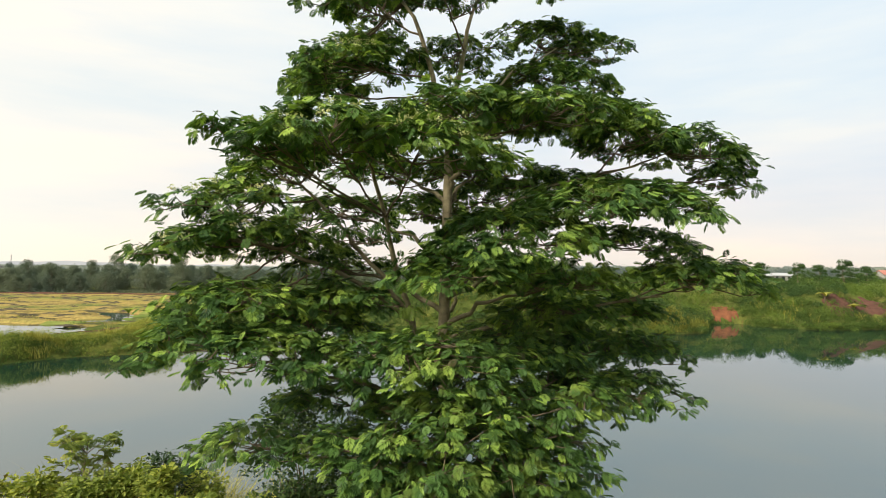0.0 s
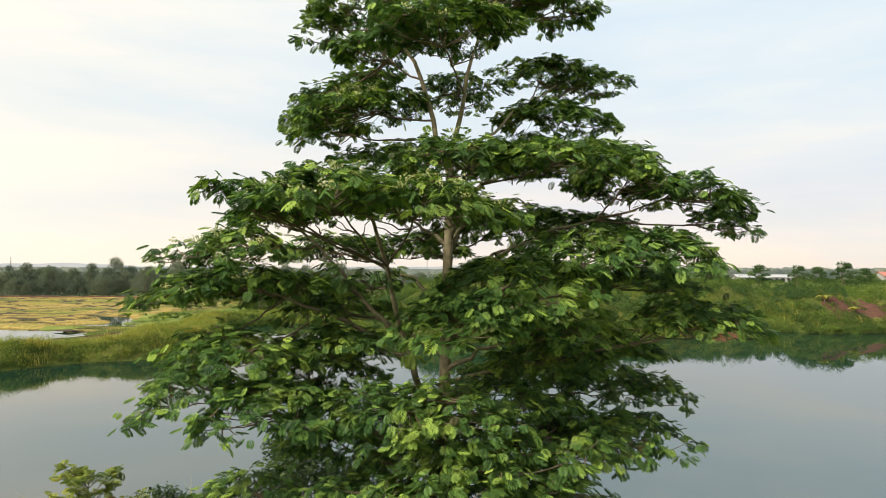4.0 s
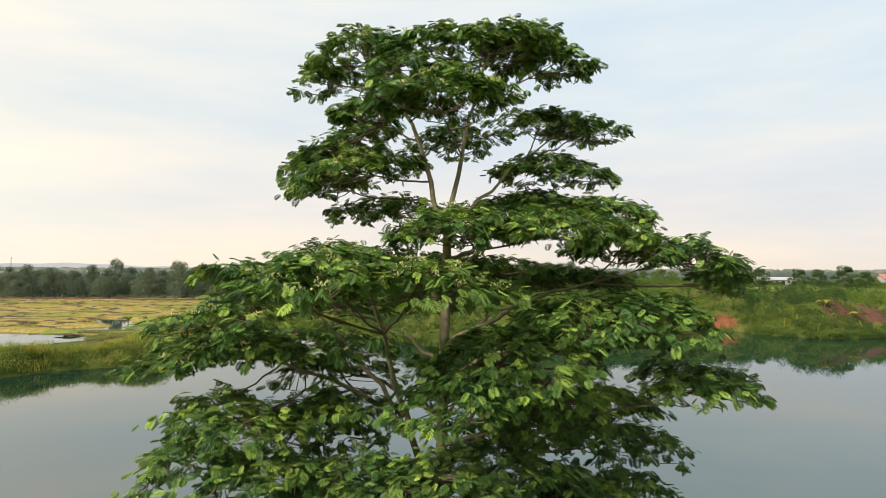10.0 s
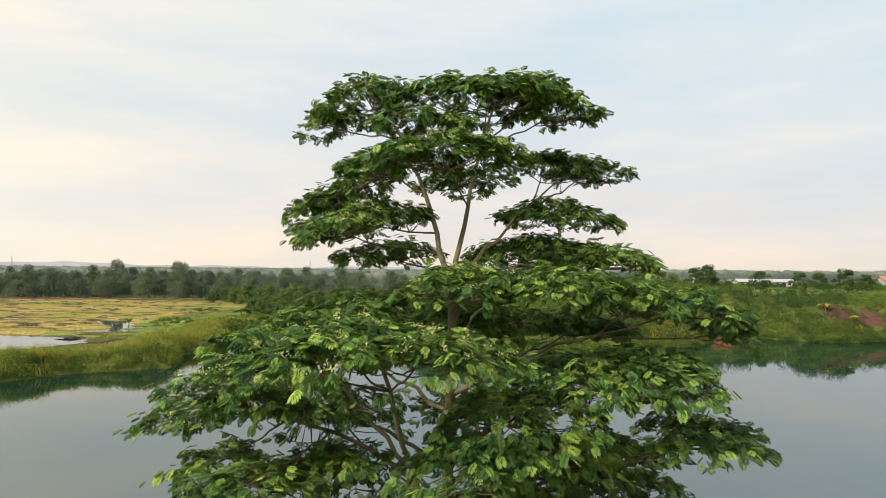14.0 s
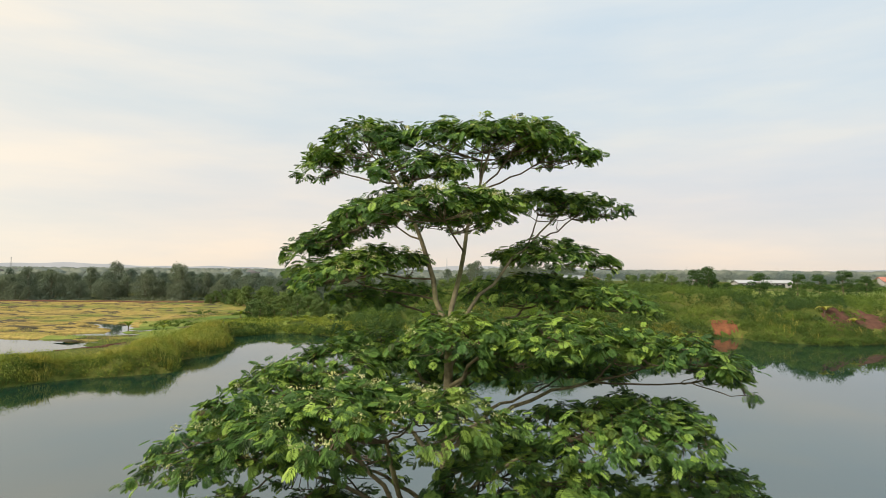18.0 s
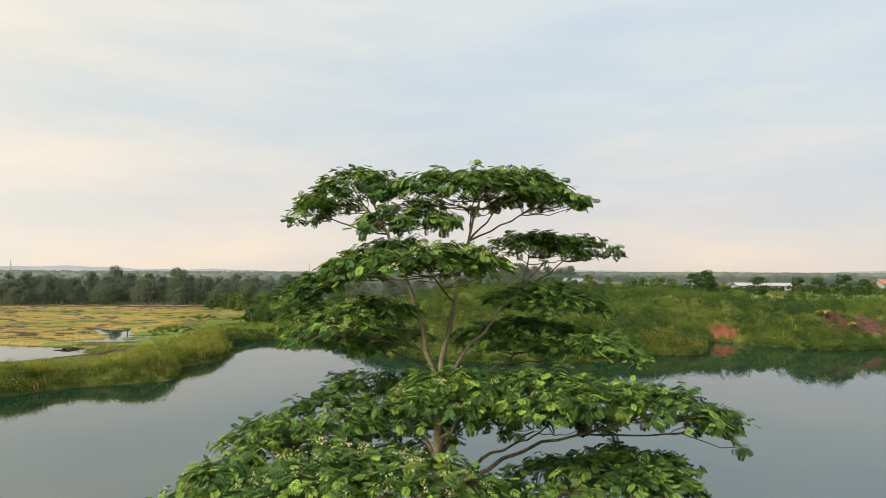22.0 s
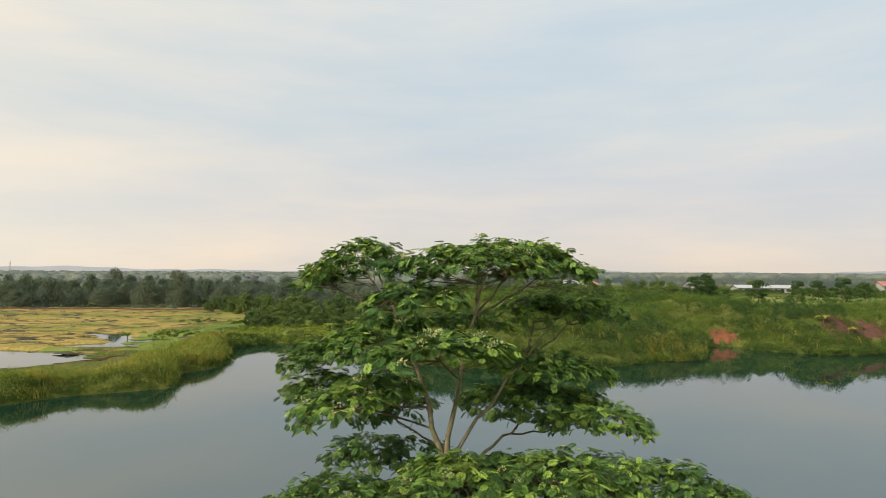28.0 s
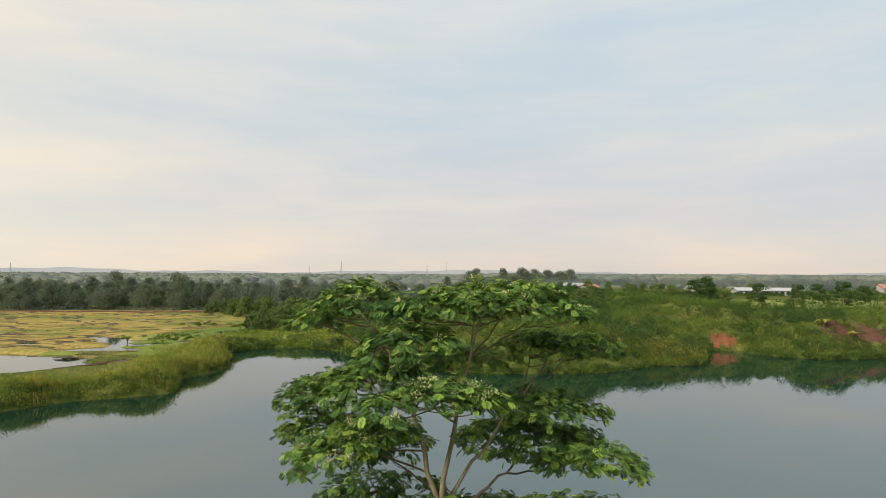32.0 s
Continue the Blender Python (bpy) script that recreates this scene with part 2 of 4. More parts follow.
def frond_shape(pairs, length, width, droop):
    """One feathery leaf along +y: a stalk with pairs of leaflets, all joined to it."""
    v, f = [(0, 0, 0)], []
    ys = np.linspace(0.3, 1.0, pairs) * length
    for i, y in enumerate(ys):
        v.append((0.004 * (-1) ** i, y, -droop * (y / length) ** 2 * length))
    for i in range(pairs - 1):
        f.append((i, i + 1, i + 2))
    for i, y in enumerate(ys):
        frac = (i + 1) / pairs
        reach = width * (0.6 + 0.6 * math.sin(math.pi * min(1, frac * 0.85)))
        z0 = v[i + 1][2]
        for s in (-1, 1):
            ang = radians(66 - 40 * frac)
            dx, dy = s * math.sin(ang) * reach, math.cos(ang) * reach
            nx, ny = -dy / reach * 0.20 * width, dx / reach * 0.20 * width
            k = len(v)
            v += [(dx * 0.6 + nx * s, y + dy * 0.6 + ny * s, z0 - 0.05 * reach), (dx, y + dy, z0 - 0.28 * reach),
                  (dx * 0.6 - nx * s, y + dy * 0.6 - ny * s, z0 - 0.08 * reach)]
            f += [(i + 1, k, k + 1), (i + 1, k + 1, k + 2)]
    return np.array(v, float), np.array(f)


def blade_shape(length, width):
    """A simple pointed leaf along +y, folded at its middle."""
    v = [(0, 0, 0), (-width, length * 0.45, 0.12 * length), (0, length * 0.5, 0.0), (width, length * 0.45, 0.12 * length), (0, length, -0.12 * length)]
    return np.array(v, float), np.array([(0, 2, 1), (0, 3, 2), (1, 2, 4), (2, 3, 4)])


def turned(az, pitch, roll):
    """Turns that lead +y to a heading (from +y to the left), raised by pitch and rolled."""
    ca, sa, cp, sp, cr, sr = np.cos(az), np.sin(az), np.cos(pitch), np.sin(pitch), np.cos(roll), np.sin(roll)
    zero, one = np.zeros_like(az), np.ones_like(az)
    rz = np.stack([np.stack([ca, -sa, zero], -1), np.stack([sa, ca, zero], -1), np.stack([zero, zero, one], -1)], -2)
    rx = np.stack([np.stack([one, zero, zero], -1), np.stack([zero, cp, -sp], -1), np.stack([zero, sp, cp], -1)], -2)
    ry = np.stack([np.stack([cr, zero, sr], -1), np.stack([zero, one, zero], -1), np.stack([-sr, zero, cr], -1)], -2)
    return rz @ rx @ ry


def scatter(pile, shapes, places, az, pitch, roll, size):
    """Puts one of the shapes at every place."""
    places = np.asarray(places, float)
    which = RNG.integers(0, len(shapes), len(places))
    for k, (v, f) in enumerate(shapes):
        s = which == k
        n = int(s.sum())
        if not n:
            continue
        m = turned(az[s], pitch[s], roll[s]) * np.asarray(size)[s][:, None, None]
        vv = np.einsum("nij,vj->nvi", m, v) + places[s][:, None]
        ff = f[None] + (np.arange(n) * len(v))[:, None, None]
        pile.add(vv.reshape(-1, 3), ff.reshape(-1, 3))


FRONDS = [frond_shape(5, 0.110, 0.066, d) for d in (0.05, 0.22, 0.45)] + [frond_shape(4, 0.094, 0.068, 0.25)]

# ---- ground and lake ----
SHORE = np.array([(-170, -6), (-120, 40), (-58.7, 79.3), (-56.8, 82), (-53.7, 85.6), (-48.5, 88), (-41.9, 91.8), (-42.2, 94.9), (-46, 104), (-44.7, 106.6), (-42.6, 109), (-42.1, 113.4),
                  (-42.8, 118.8), (-44.7, 124.7), (-50.2, 137.6), (-49.3, 139.5), (-45.3, 144), (-40.3, 149), (-33, 147), (-30.5, 144.6), (-24.4, 141.5), (-17.7, 131.4), (-10.5, 121.1),
                  (0, 114), (11.6, 111.4), (23.3, 112), (35, 115.3), (43, 122), (49, 122.7), (53.5, 123.6), (58, 131), (60.3, 137.2), (64.2, 145.2), (67.6, 147.5), (73.9, 146.7), (75.7, 139.7),
                  (79.8, 135.2), (84.6, 132.8), (91, 133), (102.7, 136), (150, 128), (170, 60), (150, 22), (60, 25), (22, 24), (-10, 22), (-40, 19), (-90, 10)], float)


def shore_distance(x, y):
    """Metres from the shoreline, positive on land."""
    p = np.stack([x.ravel(), y.ravel()], 1)
    best, inside = np.full(len(p), 1e9), np.zeros(len(p), bool)
    for a, c in zip(SHORE, np.roll(SHORE, -1, 0)):
        e = c - a
        s = np.clip(((p - a) @ e) / (e @ e), 0, 1)
        best = np.minimum(best, np.linalg.norm(p - a - s[:, None] * e, axis=1))
        cross = (a[1] > p[:, 1]) != (c[1] > p[:, 1])
        xi = a[0] + (p[:, 1] - a[1]) / (c[1] - a[1] + 1e-12) * e[0]
        inside ^= cross & (p[:, 0] < xi)
    return np.where(inside, -best, best).reshape(x.shape)


def step(a, c, v):
    s = np.clip((v - a) / (c - a), 0, 1)
    return s * s * (3 - 2 * s)


def ripple(x, y):
    return (np.sin(x * 0.21 + 1.3 * np.sin(y * 0.13)) * np.sin(y * 0.17 + 1.1 * np.sin(x * 0.09)) + 0.5 * np.sin(x * 0.53 + y * 0.31) * np.sin(y * 0.47 - x * 0.2))


PONDS = [(-88, 119, 13, 7.5), (-100, 126, 16, 5), (-75, 118, 7, 2.2), (-95, 165, 9, 2.6), (-87, 158, 7, 3.0), (-79, 151, 6, 2.2), (-82, 142, 8, 3.0), (-72, 154, 4, 2.4), (-104, 152, 7, 1.6)]


def land_height(x, y):
    d = shore_distance(x, y)
    near = step(60, 36, y)
    right = step(-34, -4, x - 0.10 * (y - 150)) * (1 - near)
    left = 1 - near - right
    up_near = 7.7 * step(0, 12, d) + 0.9 * step(10, 30, d)
    up_right = 1.8 * step(0, 1.6, d) + 4.2 * step(1, 13, d) + 2.0 * step(10, 42, d) + 1.7 * step(-0.3, 2.0, d) * np.exp(-((x - 70.7) / 8) ** 2) + (1.7 * ripple(x * 1.2, y * 1.2) + 1.8 * ripple(x * 0.45 + 9, y * 0.5)) * step(2, 16, d) * (1 - 0.88 * step(165, 195, y))
    up_left = (2.3 + 0.5 * np.sin(x * 0.31 + y * 0.17)) * step(-0.2, 3.2, d) * (1 - step(6, 12, d)) + 0.42 * step(6, 12, d) + 0.18 * ripple(x * 0.8, y * 1.7) * step(10, 18, d)
    for px, py, rx, ry in PONDS:
        q = ((x - px) / (1.25 * rx)) ** 2 + ((y - py) / (1.55 * ry)) ** 2 + 0.35 * ripple(x * 2.1, y * 3.0)
        up_left = up_left - 0.9 * step(1.25, 0.7, q)
    up_left = up_left + 3.0 * step(330, 700, y)
    h = near * up_near + right * up_right + left * up_left
    return np.where(d > 0, h, np.maximum(-2.5, d * 0.5))


def spaced(lo, hi, fine_lo, fine_hi, inc, grow=1.13):
    out = list(np.arange(fine_lo, fine_hi + 0.1, inc))
    s = inc
    while out[-1] < hi:
        s *= grow
        out.append(out[-1] + s)
    s = inc
    while out[0] > lo:
        s *= grow
        out.insert(0, out[0] - s)
    return np.array(out)


gx, gy = np.meshgrid(spaced(-4600, 4600, -150, 160, 1.6), spaced(-300, 4900, 60, 210, 1.6), indexing="xy")
gz = land_height(gx, gy)
rows_n, cols_n = gx.shape
idx = np.arange(rows_n * cols_n).reshape(rows_n, cols_n)
quads = np.stack([idx[:-1, :-1], idx[:-1, 1:], idx[1:, 1:], idx[1:, :-1]], -1).reshape(-1, 4)
ground_mesh = mesh_of("ground", np.stack([gx, gy, gz], -1).reshape(-1, 3), quads, GROUND, True)
for mat in (MARSH, HAZED_FIELD, MEADOW):
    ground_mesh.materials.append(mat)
centre = np.stack([gx, gy], -1).reshape(-1, 2)[quads].mean(1)
marsh = (centre[:, 0] + 9 * ripple(centre[:, 0] * 0.5, centre[:, 1] * 0.6) < -80 + 14 * step(175, 235, centre[:, 1])) & (centre[:, 1] > 82) & (centre[:, 1] < 300) & (shore_distance(centre[:, 0], centre[:, 1]) > 9)
# cells far off take the ground colour paled for mist
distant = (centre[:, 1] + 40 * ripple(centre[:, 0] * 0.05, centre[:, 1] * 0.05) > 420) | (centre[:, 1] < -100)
wet = (centre[:, 0] < -40) & (centre[:, 0] > -95) & (centre[:, 1] > 130) & (centre[:, 1] < 250)
meadow = wet | (centre[:, 0] > 98) & (centre[:, 0] < 200) & (centre[:, 1] > 183) & (centre[:, 1] < 250)
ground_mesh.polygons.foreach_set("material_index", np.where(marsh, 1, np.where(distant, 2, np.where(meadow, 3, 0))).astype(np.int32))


def surface(x, y):
    """The height of the ground sheet itself."""
    x, y = np.asarray(x, float), np.asarray(y, float)
    xs, ys = gx[0], gy[:, 0]
    i, j = np.clip(np.searchsorted(xs, x) - 1, 0, cols_n - 2), np.clip(np.searchsorted(ys, y) - 1, 0, rows_n - 2)
    u, w = (x - xs[i]) / (xs[i + 1] - xs[i]), (y - ys[j]) / (ys[j + 1] - ys[j])
    return (gz[j, i] * (1 - u) + gz[j, i + 1] * u) * (1 - w) + (gz[j + 1, i] * (1 - u) + gz[j + 1, i + 1] * u) * w



tagged(new("ground", ground_mesh), "rolling grassy land with a straw-coloured marsh by the lake", "ground", "", "structure")
water_mesh = mesh_of("water", [(-200, -40, 0), (200, -40, 0), (200, 330, 0), (-200, 330, 0)], [(0, 1, 2, 3)], WATER)
tagged(new("water", water_mesh), "still teal lake mirroring sky and banks", "lake", "", "structure")


# ---- the large feathery tree ----
tree = tagged(new("tree"), "tall feathery-leaved tree with layered spreading crown and cream blossom", "tree")
tree.location = (0.13, 8.8, 7.6)
ROOT = np.array(tree.location)
LEAVES_NEAR, BRANCH_OF = [], {}


def trunk_at(z):
    """The trunk's axis."""
    return np.array([0.13 + 0.03 * math.sin(z * 0.9), 8.8 + 0.04 * math.sin(z * 0.7 + 1), z])


def trunk_radius(z):
    return 0.116 - 0.0068 * (z - 7.6)


zs = np.linspace(7.3, 15.55, 22)
flare = [trunk_radius(z) * (1 + 0.6 * math.exp(-(z - 7.3) * 2.5)) for z in zs]
pile = Pile()
pile.add(*tube([trunk_at(z) - ROOT for z in zs], flare, 12))
part("trunk", pile.mesh("trunk", BARK, True), tree, "grey-green upright trunk")


def limb(points, r0, r1, n=11):
    """A main limb through the given points, as a part of its own. Returns its axis."""
    p = np.asarray(points, float)
    s, u = np.linspace(0, len(p) - 1, n), np.arange(len(p))
    axis = np.stack([np.interp(s, u, p[:, k]) for k in range(3)], 1)
    for _ in range(2):
        axis[1:-1] = (axis[:-2] + 2 * axis[1:-1] + axis[2:]) / 4
    axis[1:-1] += RNG.normal(0, 0.028, (n - 2, 3))
    heap = Pile()
    heap.add(*tube(axis - ROOT, np.linspace(r0, r1, n), 8))
    BRANCH_OF[axis.tobytes()] = part("limb", heap.mesh("limb", BARK, True), tree)
    return axis


def spray(axis, c, rx, ry, drop=0.5, tilt=(0.0, 0.0), amount=1.0, start=0.35, bloom=0.0, hang=0.0):
    """A flat, drooping pad of foliage round c, carried by boughs from the limb's axis."""
    c = np.asarray(c, float)
    lobes, phase = RNG.uniform(0.08, 0.17, 3), RNG.uniform(0, 6.3, 3)
    rx, ry, drop = rx * 0.97, ry * 0.97, drop * 1.0
    ends_n = int(max(8, 37 * math.pi * rx * ry * amount))
    rad, ang = np.sqrt(RNG.uniform(0.01, 1, ends_n)), RNG.uniform(0, 2 * math.pi, ends_n)
    edge = 1 + sum(l * np.sin((k + 2) * ang + p) for k, (l, p) in enumerate(zip(lobes, phase)))
    dx, dy = rad * edge * rx * np.cos(ang), rad * edge * ry * np.sin(ang)
    dz = -drop * rad ** 2 + tilt[0] * dx + tilt[1] * dy + RNG.normal(0, 0.045, ends_n) - hang * RNG.uniform(0, 1, ends_n) ** 2
    ends = c + np.stack([dx, dy, dz], 1)
    # one bough leads under the pad, lesser ones fan out from it, twigs from those
    wood = Pile()
    reach = np.linalg.norm((axis - c) * [1, 1, 1.6], axis=1)
    root = axis[max(int(len(axis) * start) - 1, int(reach.argmin()) - 2)]
    hub = c - [0, 0, 0.20]
    spine = curve(root, (root + hub) / 2 + [0, 0, -0.12], hub, 9, 0.012)
    wood.add(*tube(spine - ROOT, np.linspace(0.017, 0.009, 9), 6))
    main_n = max(6, ends_n // 7)
    pick = RNG.choice(ends_n, main_n, replace=False)
    boughs = []
    for k in pick:
        e = ends[k] - [0, 0, 0.06]
        gap = np.linalg.norm((spine[3:] - e) * [1, 1, 2.2], axis=1)
        a = spine[3:][max(0, int(gap.argmin()) - 2)]
        low = (a + e) / 2 + [0, 0, -0.03 - 0.06 * np.linalg.norm(e - a)]
        p = curve(a, low, e, 9, 0.012)
        boughs.append(p)
        r = 0.006 + 0.004 * np.linalg.norm(e - a)
        wood.add(*tube(p - ROOT, np.linspace(r, 0.005, 9), 5))
    nodes = np.concatenate([b[3:] for b in boughs])
    for e in ends:
        gap = np.linalg.norm(nodes - e, axis=1) + 0.6 * np.clip(nodes[:, 2] - e[2] + 0.05, 0, None)
        a = nodes[int(gap.argmin())]
        if np.linalg.norm(e - a) > 0.04:
            p = curve(a, (a + e) / 2 + [0, 0, -0.05], e, 5)
            wood.add(*tube(p - ROOT, np.linspace(0.008, 0.0035, 5), 4))
    part("bough", wood.mesh("bough", TWIG, True), BRANCH_OF[axis.tobytes()])
    # a rosette of fronds at every twig's end, and a few along the twig
    per = RNG.integers(5, 11, ends_n)
    at = np.repeat(ends, per, 0) + RNG.normal(0, 0.06, (per.sum(), 3)) * [1, 1, 0.55]
    out = np.arctan2(-np.repeat(dx, per), np.repeat(dy, per))
    az = out + RNG.normal(0, 1.25, per.sum())
    pitch = RNG.normal(-0.06, 0.28, per.sum()) - 0.35 * np.repeat(rad ** 2, per)
    roll, size = RNG.normal(0, 0.28, per.sum()), RNG.uniform(0.75, 1.25, per.sum())
    # the fronds that face the flight most closely are kept as leaves of their own
    close = np.where((at[:, 1] < 7.0) & (RNG.uniform(0, 1, len(at)) < 0.10))[0]
    for k in close[:34]:
        if len(LEAVES_NEAR) < 290:
            LEAVES_NEAR.append((at[k], az[k], pitch[k], roll[k], size[k]))
    keep = np.ones(len(at), bool)
    keep[close[:34]] = False
    heap = Pile()
    scatter(heap, FRONDS, at[keep] - ROOT, az[keep], pitch[keep], roll[keep], size[keep])
    part("foliage", heap.mesh("foliage", LEAF), BRANCH_OF[axis.tobytes()], "pad of feathery green fronds", "stuff")
    if bloom:
        n = int(ends_n * bloom * 1.9)
        heads = ends[RNG.choice(ends_n, n, replace=False)] + [0, 0, 0.04]
        at = np.repeat(heads, 26, 0) + RNG.normal(0, 0.045, (n * 26, 3)) * [1, 1, 0.5]
        heap = Pile()
        scatter(heap, [blade_shape(0.03, 0.010)], at - ROOT, RNG.uniform(0, 6.3, len(at)), RNG.uniform(0.2, 1.5, len(at)), RNG.normal(0, 0.4, len(at)), RNG.uniform(0.7, 1.4, len(at)))
        part("blossom", heap.mesh("blossom", BLOSSOM), BRANCH_OF[axis.tobytes()], "tufts of small cream flowers", "stuff")


def off_trunk(z, c, rise=0.35, r0=0.042):
    """A limb that leaves the trunk at height z and runs out under c."""
    a = trunk_at(z)
    c = np.asarray(c, float)
    end = a + (c - a) * 0.8 + [0, 0, -0.12]
    m = a + (end - a) * 0.45 + [0, 0, rise * 0.5 * (end[2] - a[2])]
    return limb([a, m, end], r0, 0.012)


# three leaders above the fork and the crown that they carry
left = limb([trunk_at(15.4), (-0.05, 8.8, 15.95), (-0.13, 8.8, 16.57), (-0.42, 8.7, 17.1), (-0.60, 8.8, 17.7), (-0.95, 9.3, 18.3)], 0.046, 0.016)
mid = limb([trunk_at(15.45), (0.25, 8.8, 15.9), (0.37, 8.9, 16.66), (0.58, 9.0, 17.4), (0.80, 9.1, 18.3)], 0.047, 0.016)
right = limb([trunk_at(15.3), (0.40, 8.9, 15.75), (0.85, 9.2, 16.2), (1.25, 9.6, 16.6), (2.1, 10.6, 17.35)], 0.035, 0.014)
spray(left, (-1.35, 9.7, 18.80), 0.88, 0.85, 0.42, (0.16, 0), 1.1, 0.8, 0.06)
spray(left, (-2.02, 10.1, 18.38), 0.54, 0.55, 0.22, (0.18, 0), 1.2, 0.8)
spray(mid, (0.70, 9.2, 18.72), 1.35, 1.00, 0.40, (-0.02, 0), 1.1, 0.75, 0.06)
spray(mid, (2.02, 9.9, 18.66), 0.70, 0.75, 0.28, (-0.16, 0), 1.1, 0.8, 0.06)
spray(mid, (1.38, 9.6, 18.82), 0.78, 0.75, 0.18, (-0.06, 0), 1.1, 0.8, 0.06)
spray(left, (-0.38, 8.8, 18.14), 0.82, 0.75, 0.32, (0.08, 0), 1.0, 0.65, 0.06)
spray(mid, (-0.02, 7.75, 17.46), 1.10, 0.65, 0.28, (0.06, 0), 1.4, 0.5, 0.12)
spray(left, (-0.95, 8.7, 17.50), 0.80, 0.60, 0.22, (0.36, 0), 1.35, 0.5, 0.06)
spray(left, (-1.55, 10.1, 17.26), 0.88, 0.80, 0.26, (0.42, 0), 1.4, 0.45)
spray(left, (-2.18, 10.6, 17.06), 0.60, 0.55, 0.18, (0.36, 0), 1.3, 0.45)
spray(left, (-1.22, 8.8, 16.62), 0.98, 0.85, 0.28, (0.22, 0), 1.3, 0.25, 0.16)
spray(left, (-1.95, 10.0, 16.54), 0.66, 0.60, 0.22, (0.18, 0), 1.2, 0.25)
spray(mid, (0.35, 11.0, 17.55), 0.90, 0.85, 0.30, (0, -0.1), 0.8, 0.45)
spray(right, (1.90, 10.9, 17.86), 0.90, 0.80, 0.30, (0, 0), 1.0, 0.7)
spray(right, (2.78, 11.2, 17.78), 0.70, 0.70, 0.25, (-0.05, 0), 1.0, 0.75)
spray(right, (1.95, 10.2, 16.90), 1.00, 0.80, 0.35, (-0.05, 0), 1.3, 0.45)
spray(left, (-1.00, 10.3, 16.18), 0.95, 0.80, 0.30, (0.05, 0), 0.9, 0.1)
back = off_trunk(14.9, (1.9, 10.4, 16.1))
spray(back, (1.70, 10.5, 16.25), 1.35, 1.00, 0.30, (0, 0), 1.4, 0.5)
spray(back, (2.72, 9.7, 16.08), 0.92, 0.70, 0.25, (-0.06, 0), 1.4, 0.6)
spray(off_trunk(14.3, (-0.9, 10.3, 15.2)), (-1.00, 10.6, 15.30), 0.98, 0.75, 0.28, (0.06, 0), 1.0, 0.4)
front = off_trunk(14.5, (0.9, 7.9, 15.65))
spray(front, (0.35, 7.9, 15.72), 1.05, 1.00, 0.32, (0.06, 0), 1.1, 0.4, 0.05)
spray(front, (1.65, 8.0, 15.72), 1.05, 1.00, 0.32, (-0.04, 0), 1.1, 0.6)
wing = off_trunk(13.8, (3.6, 8.6, 15.3))
spray(wing, (2.75, 8.5, 15.52), 0.90, 0.85, 0.32, (0, 0), 1.05, 0.5)
spray(wing, (3.65, 8.6, 15.42), 0.90, 0.85, 0.38, (-0.12, 0), 1.05, 0.7)
spray(wing, (4.38, 9.0, 14.95), 0.50, 0.50, 0.25, (-0.25, 0), 1.0, 0.8)
shelf = off_trunk(13.3, (2.7, 8.0, 14.5))
spray(shelf, (2.10, 7.8, 14.52), 0.90, 0.85, 0.35, (0, 0.18), 1.2, 0.4)
spray(shelf, (3.05, 8.1, 14.55), 0.95, 0.85, 0.35, (-0.10, 0.18), 1.2, 0.6)

# the big low limb that carries the front and the marsh side
low = limb([trunk_at(11.2), (-0.15, 8.7, 11.9), (-0.46, 8.6, 12.75), (-0.70, 8.1, 13.9), (-0.85, 7.3, 14.75)], 0.066, 0.022)
west = limb([(-0.40, 8.6, 12.6), (-1.1, 8.5, 13.15), (-2.0, 8.3, 13.6), (-3.2, 8.1, 13.8)], 0.040, 0.013)
west_high = limb([(-0.46, 8.6, 12.8), (-1.0, 8.5, 13.5), (-1.7, 8.4, 14.3), (-2.3, 8.3, 14.75)], 0.038, 0.013)
spray(low, (-0.15, 6.6, 15.02), 0.95, 0.85, 0.38, (-0.08, 0.02), 1.1, 0.6, 0.12)
spray(low, (-1.22, 6.35, 15.08), 0.92, 0.90, 0.36, (0.06, 0.02), 1.1, 0.65, 0.18)
spray(low, (-1.78, 6.3, 14.90), 0.45, 0.60, 0.25, (0.10, 0), 1.0, 0.7, 0.15)
spray(low, (-2.20, 6.35, 15.00), 0.38, 0.35, 0.15, (0.05, 0), 0.9, 0.7)
spray(west_high, (-1.55, 8.4, 15.25), 1.00, 0.90, 0.32, (0.10, 0), 1.0, 0.7, 0.05)
spray(west_high, (-2.35, 8.3, 14.95), 0.62, 0.75, 0.28, (0.10, 0), 1.0, 0.8, 0.08)
spray(west_high, (-2.75, 7.9, 14.50), 0.80, 0.85, 0.32, (0.12, 0), 1.0, 0.75, 0.14)
spray(west, (-2.70, 8.0, 14.02), 0.88, 0.85, 0.30, (0.08, 0), 1.0, 0.55, 0.10)
spray(west, (-3.50, 8.3, 13.90), 0.70, 0.70, 0.28, (0.15, 0), 1.0, 0.8, 0.08)
spray(west, (-2.50, 7.5, 13.10), 0.80, 0.75, 0.30, (0.10, 0), 0.9, 0.5)
spray(west, (-1.50, 9.0, 13.60), 0.90, 0.80, 0.30, (0, 0), 0.6, 0.3)
spray(west, (-1.25, 8.5, 13.15), 0.90, 0.80, 0.30, (0, 0), 0.65, 0.25)
spray(west, (-3.15, 8.3, 13.15), 0.70, 0.70, 0.32, (0.12, 0), 0.9, 0.7)
spray(west_high, (-1.30, 8.2, 14.10), 0.80, 0.70, 0.30, (0, 0), 0.35, 0.4)
bow = off_trunk(12.9, (0.9, 7.4, 14.0))
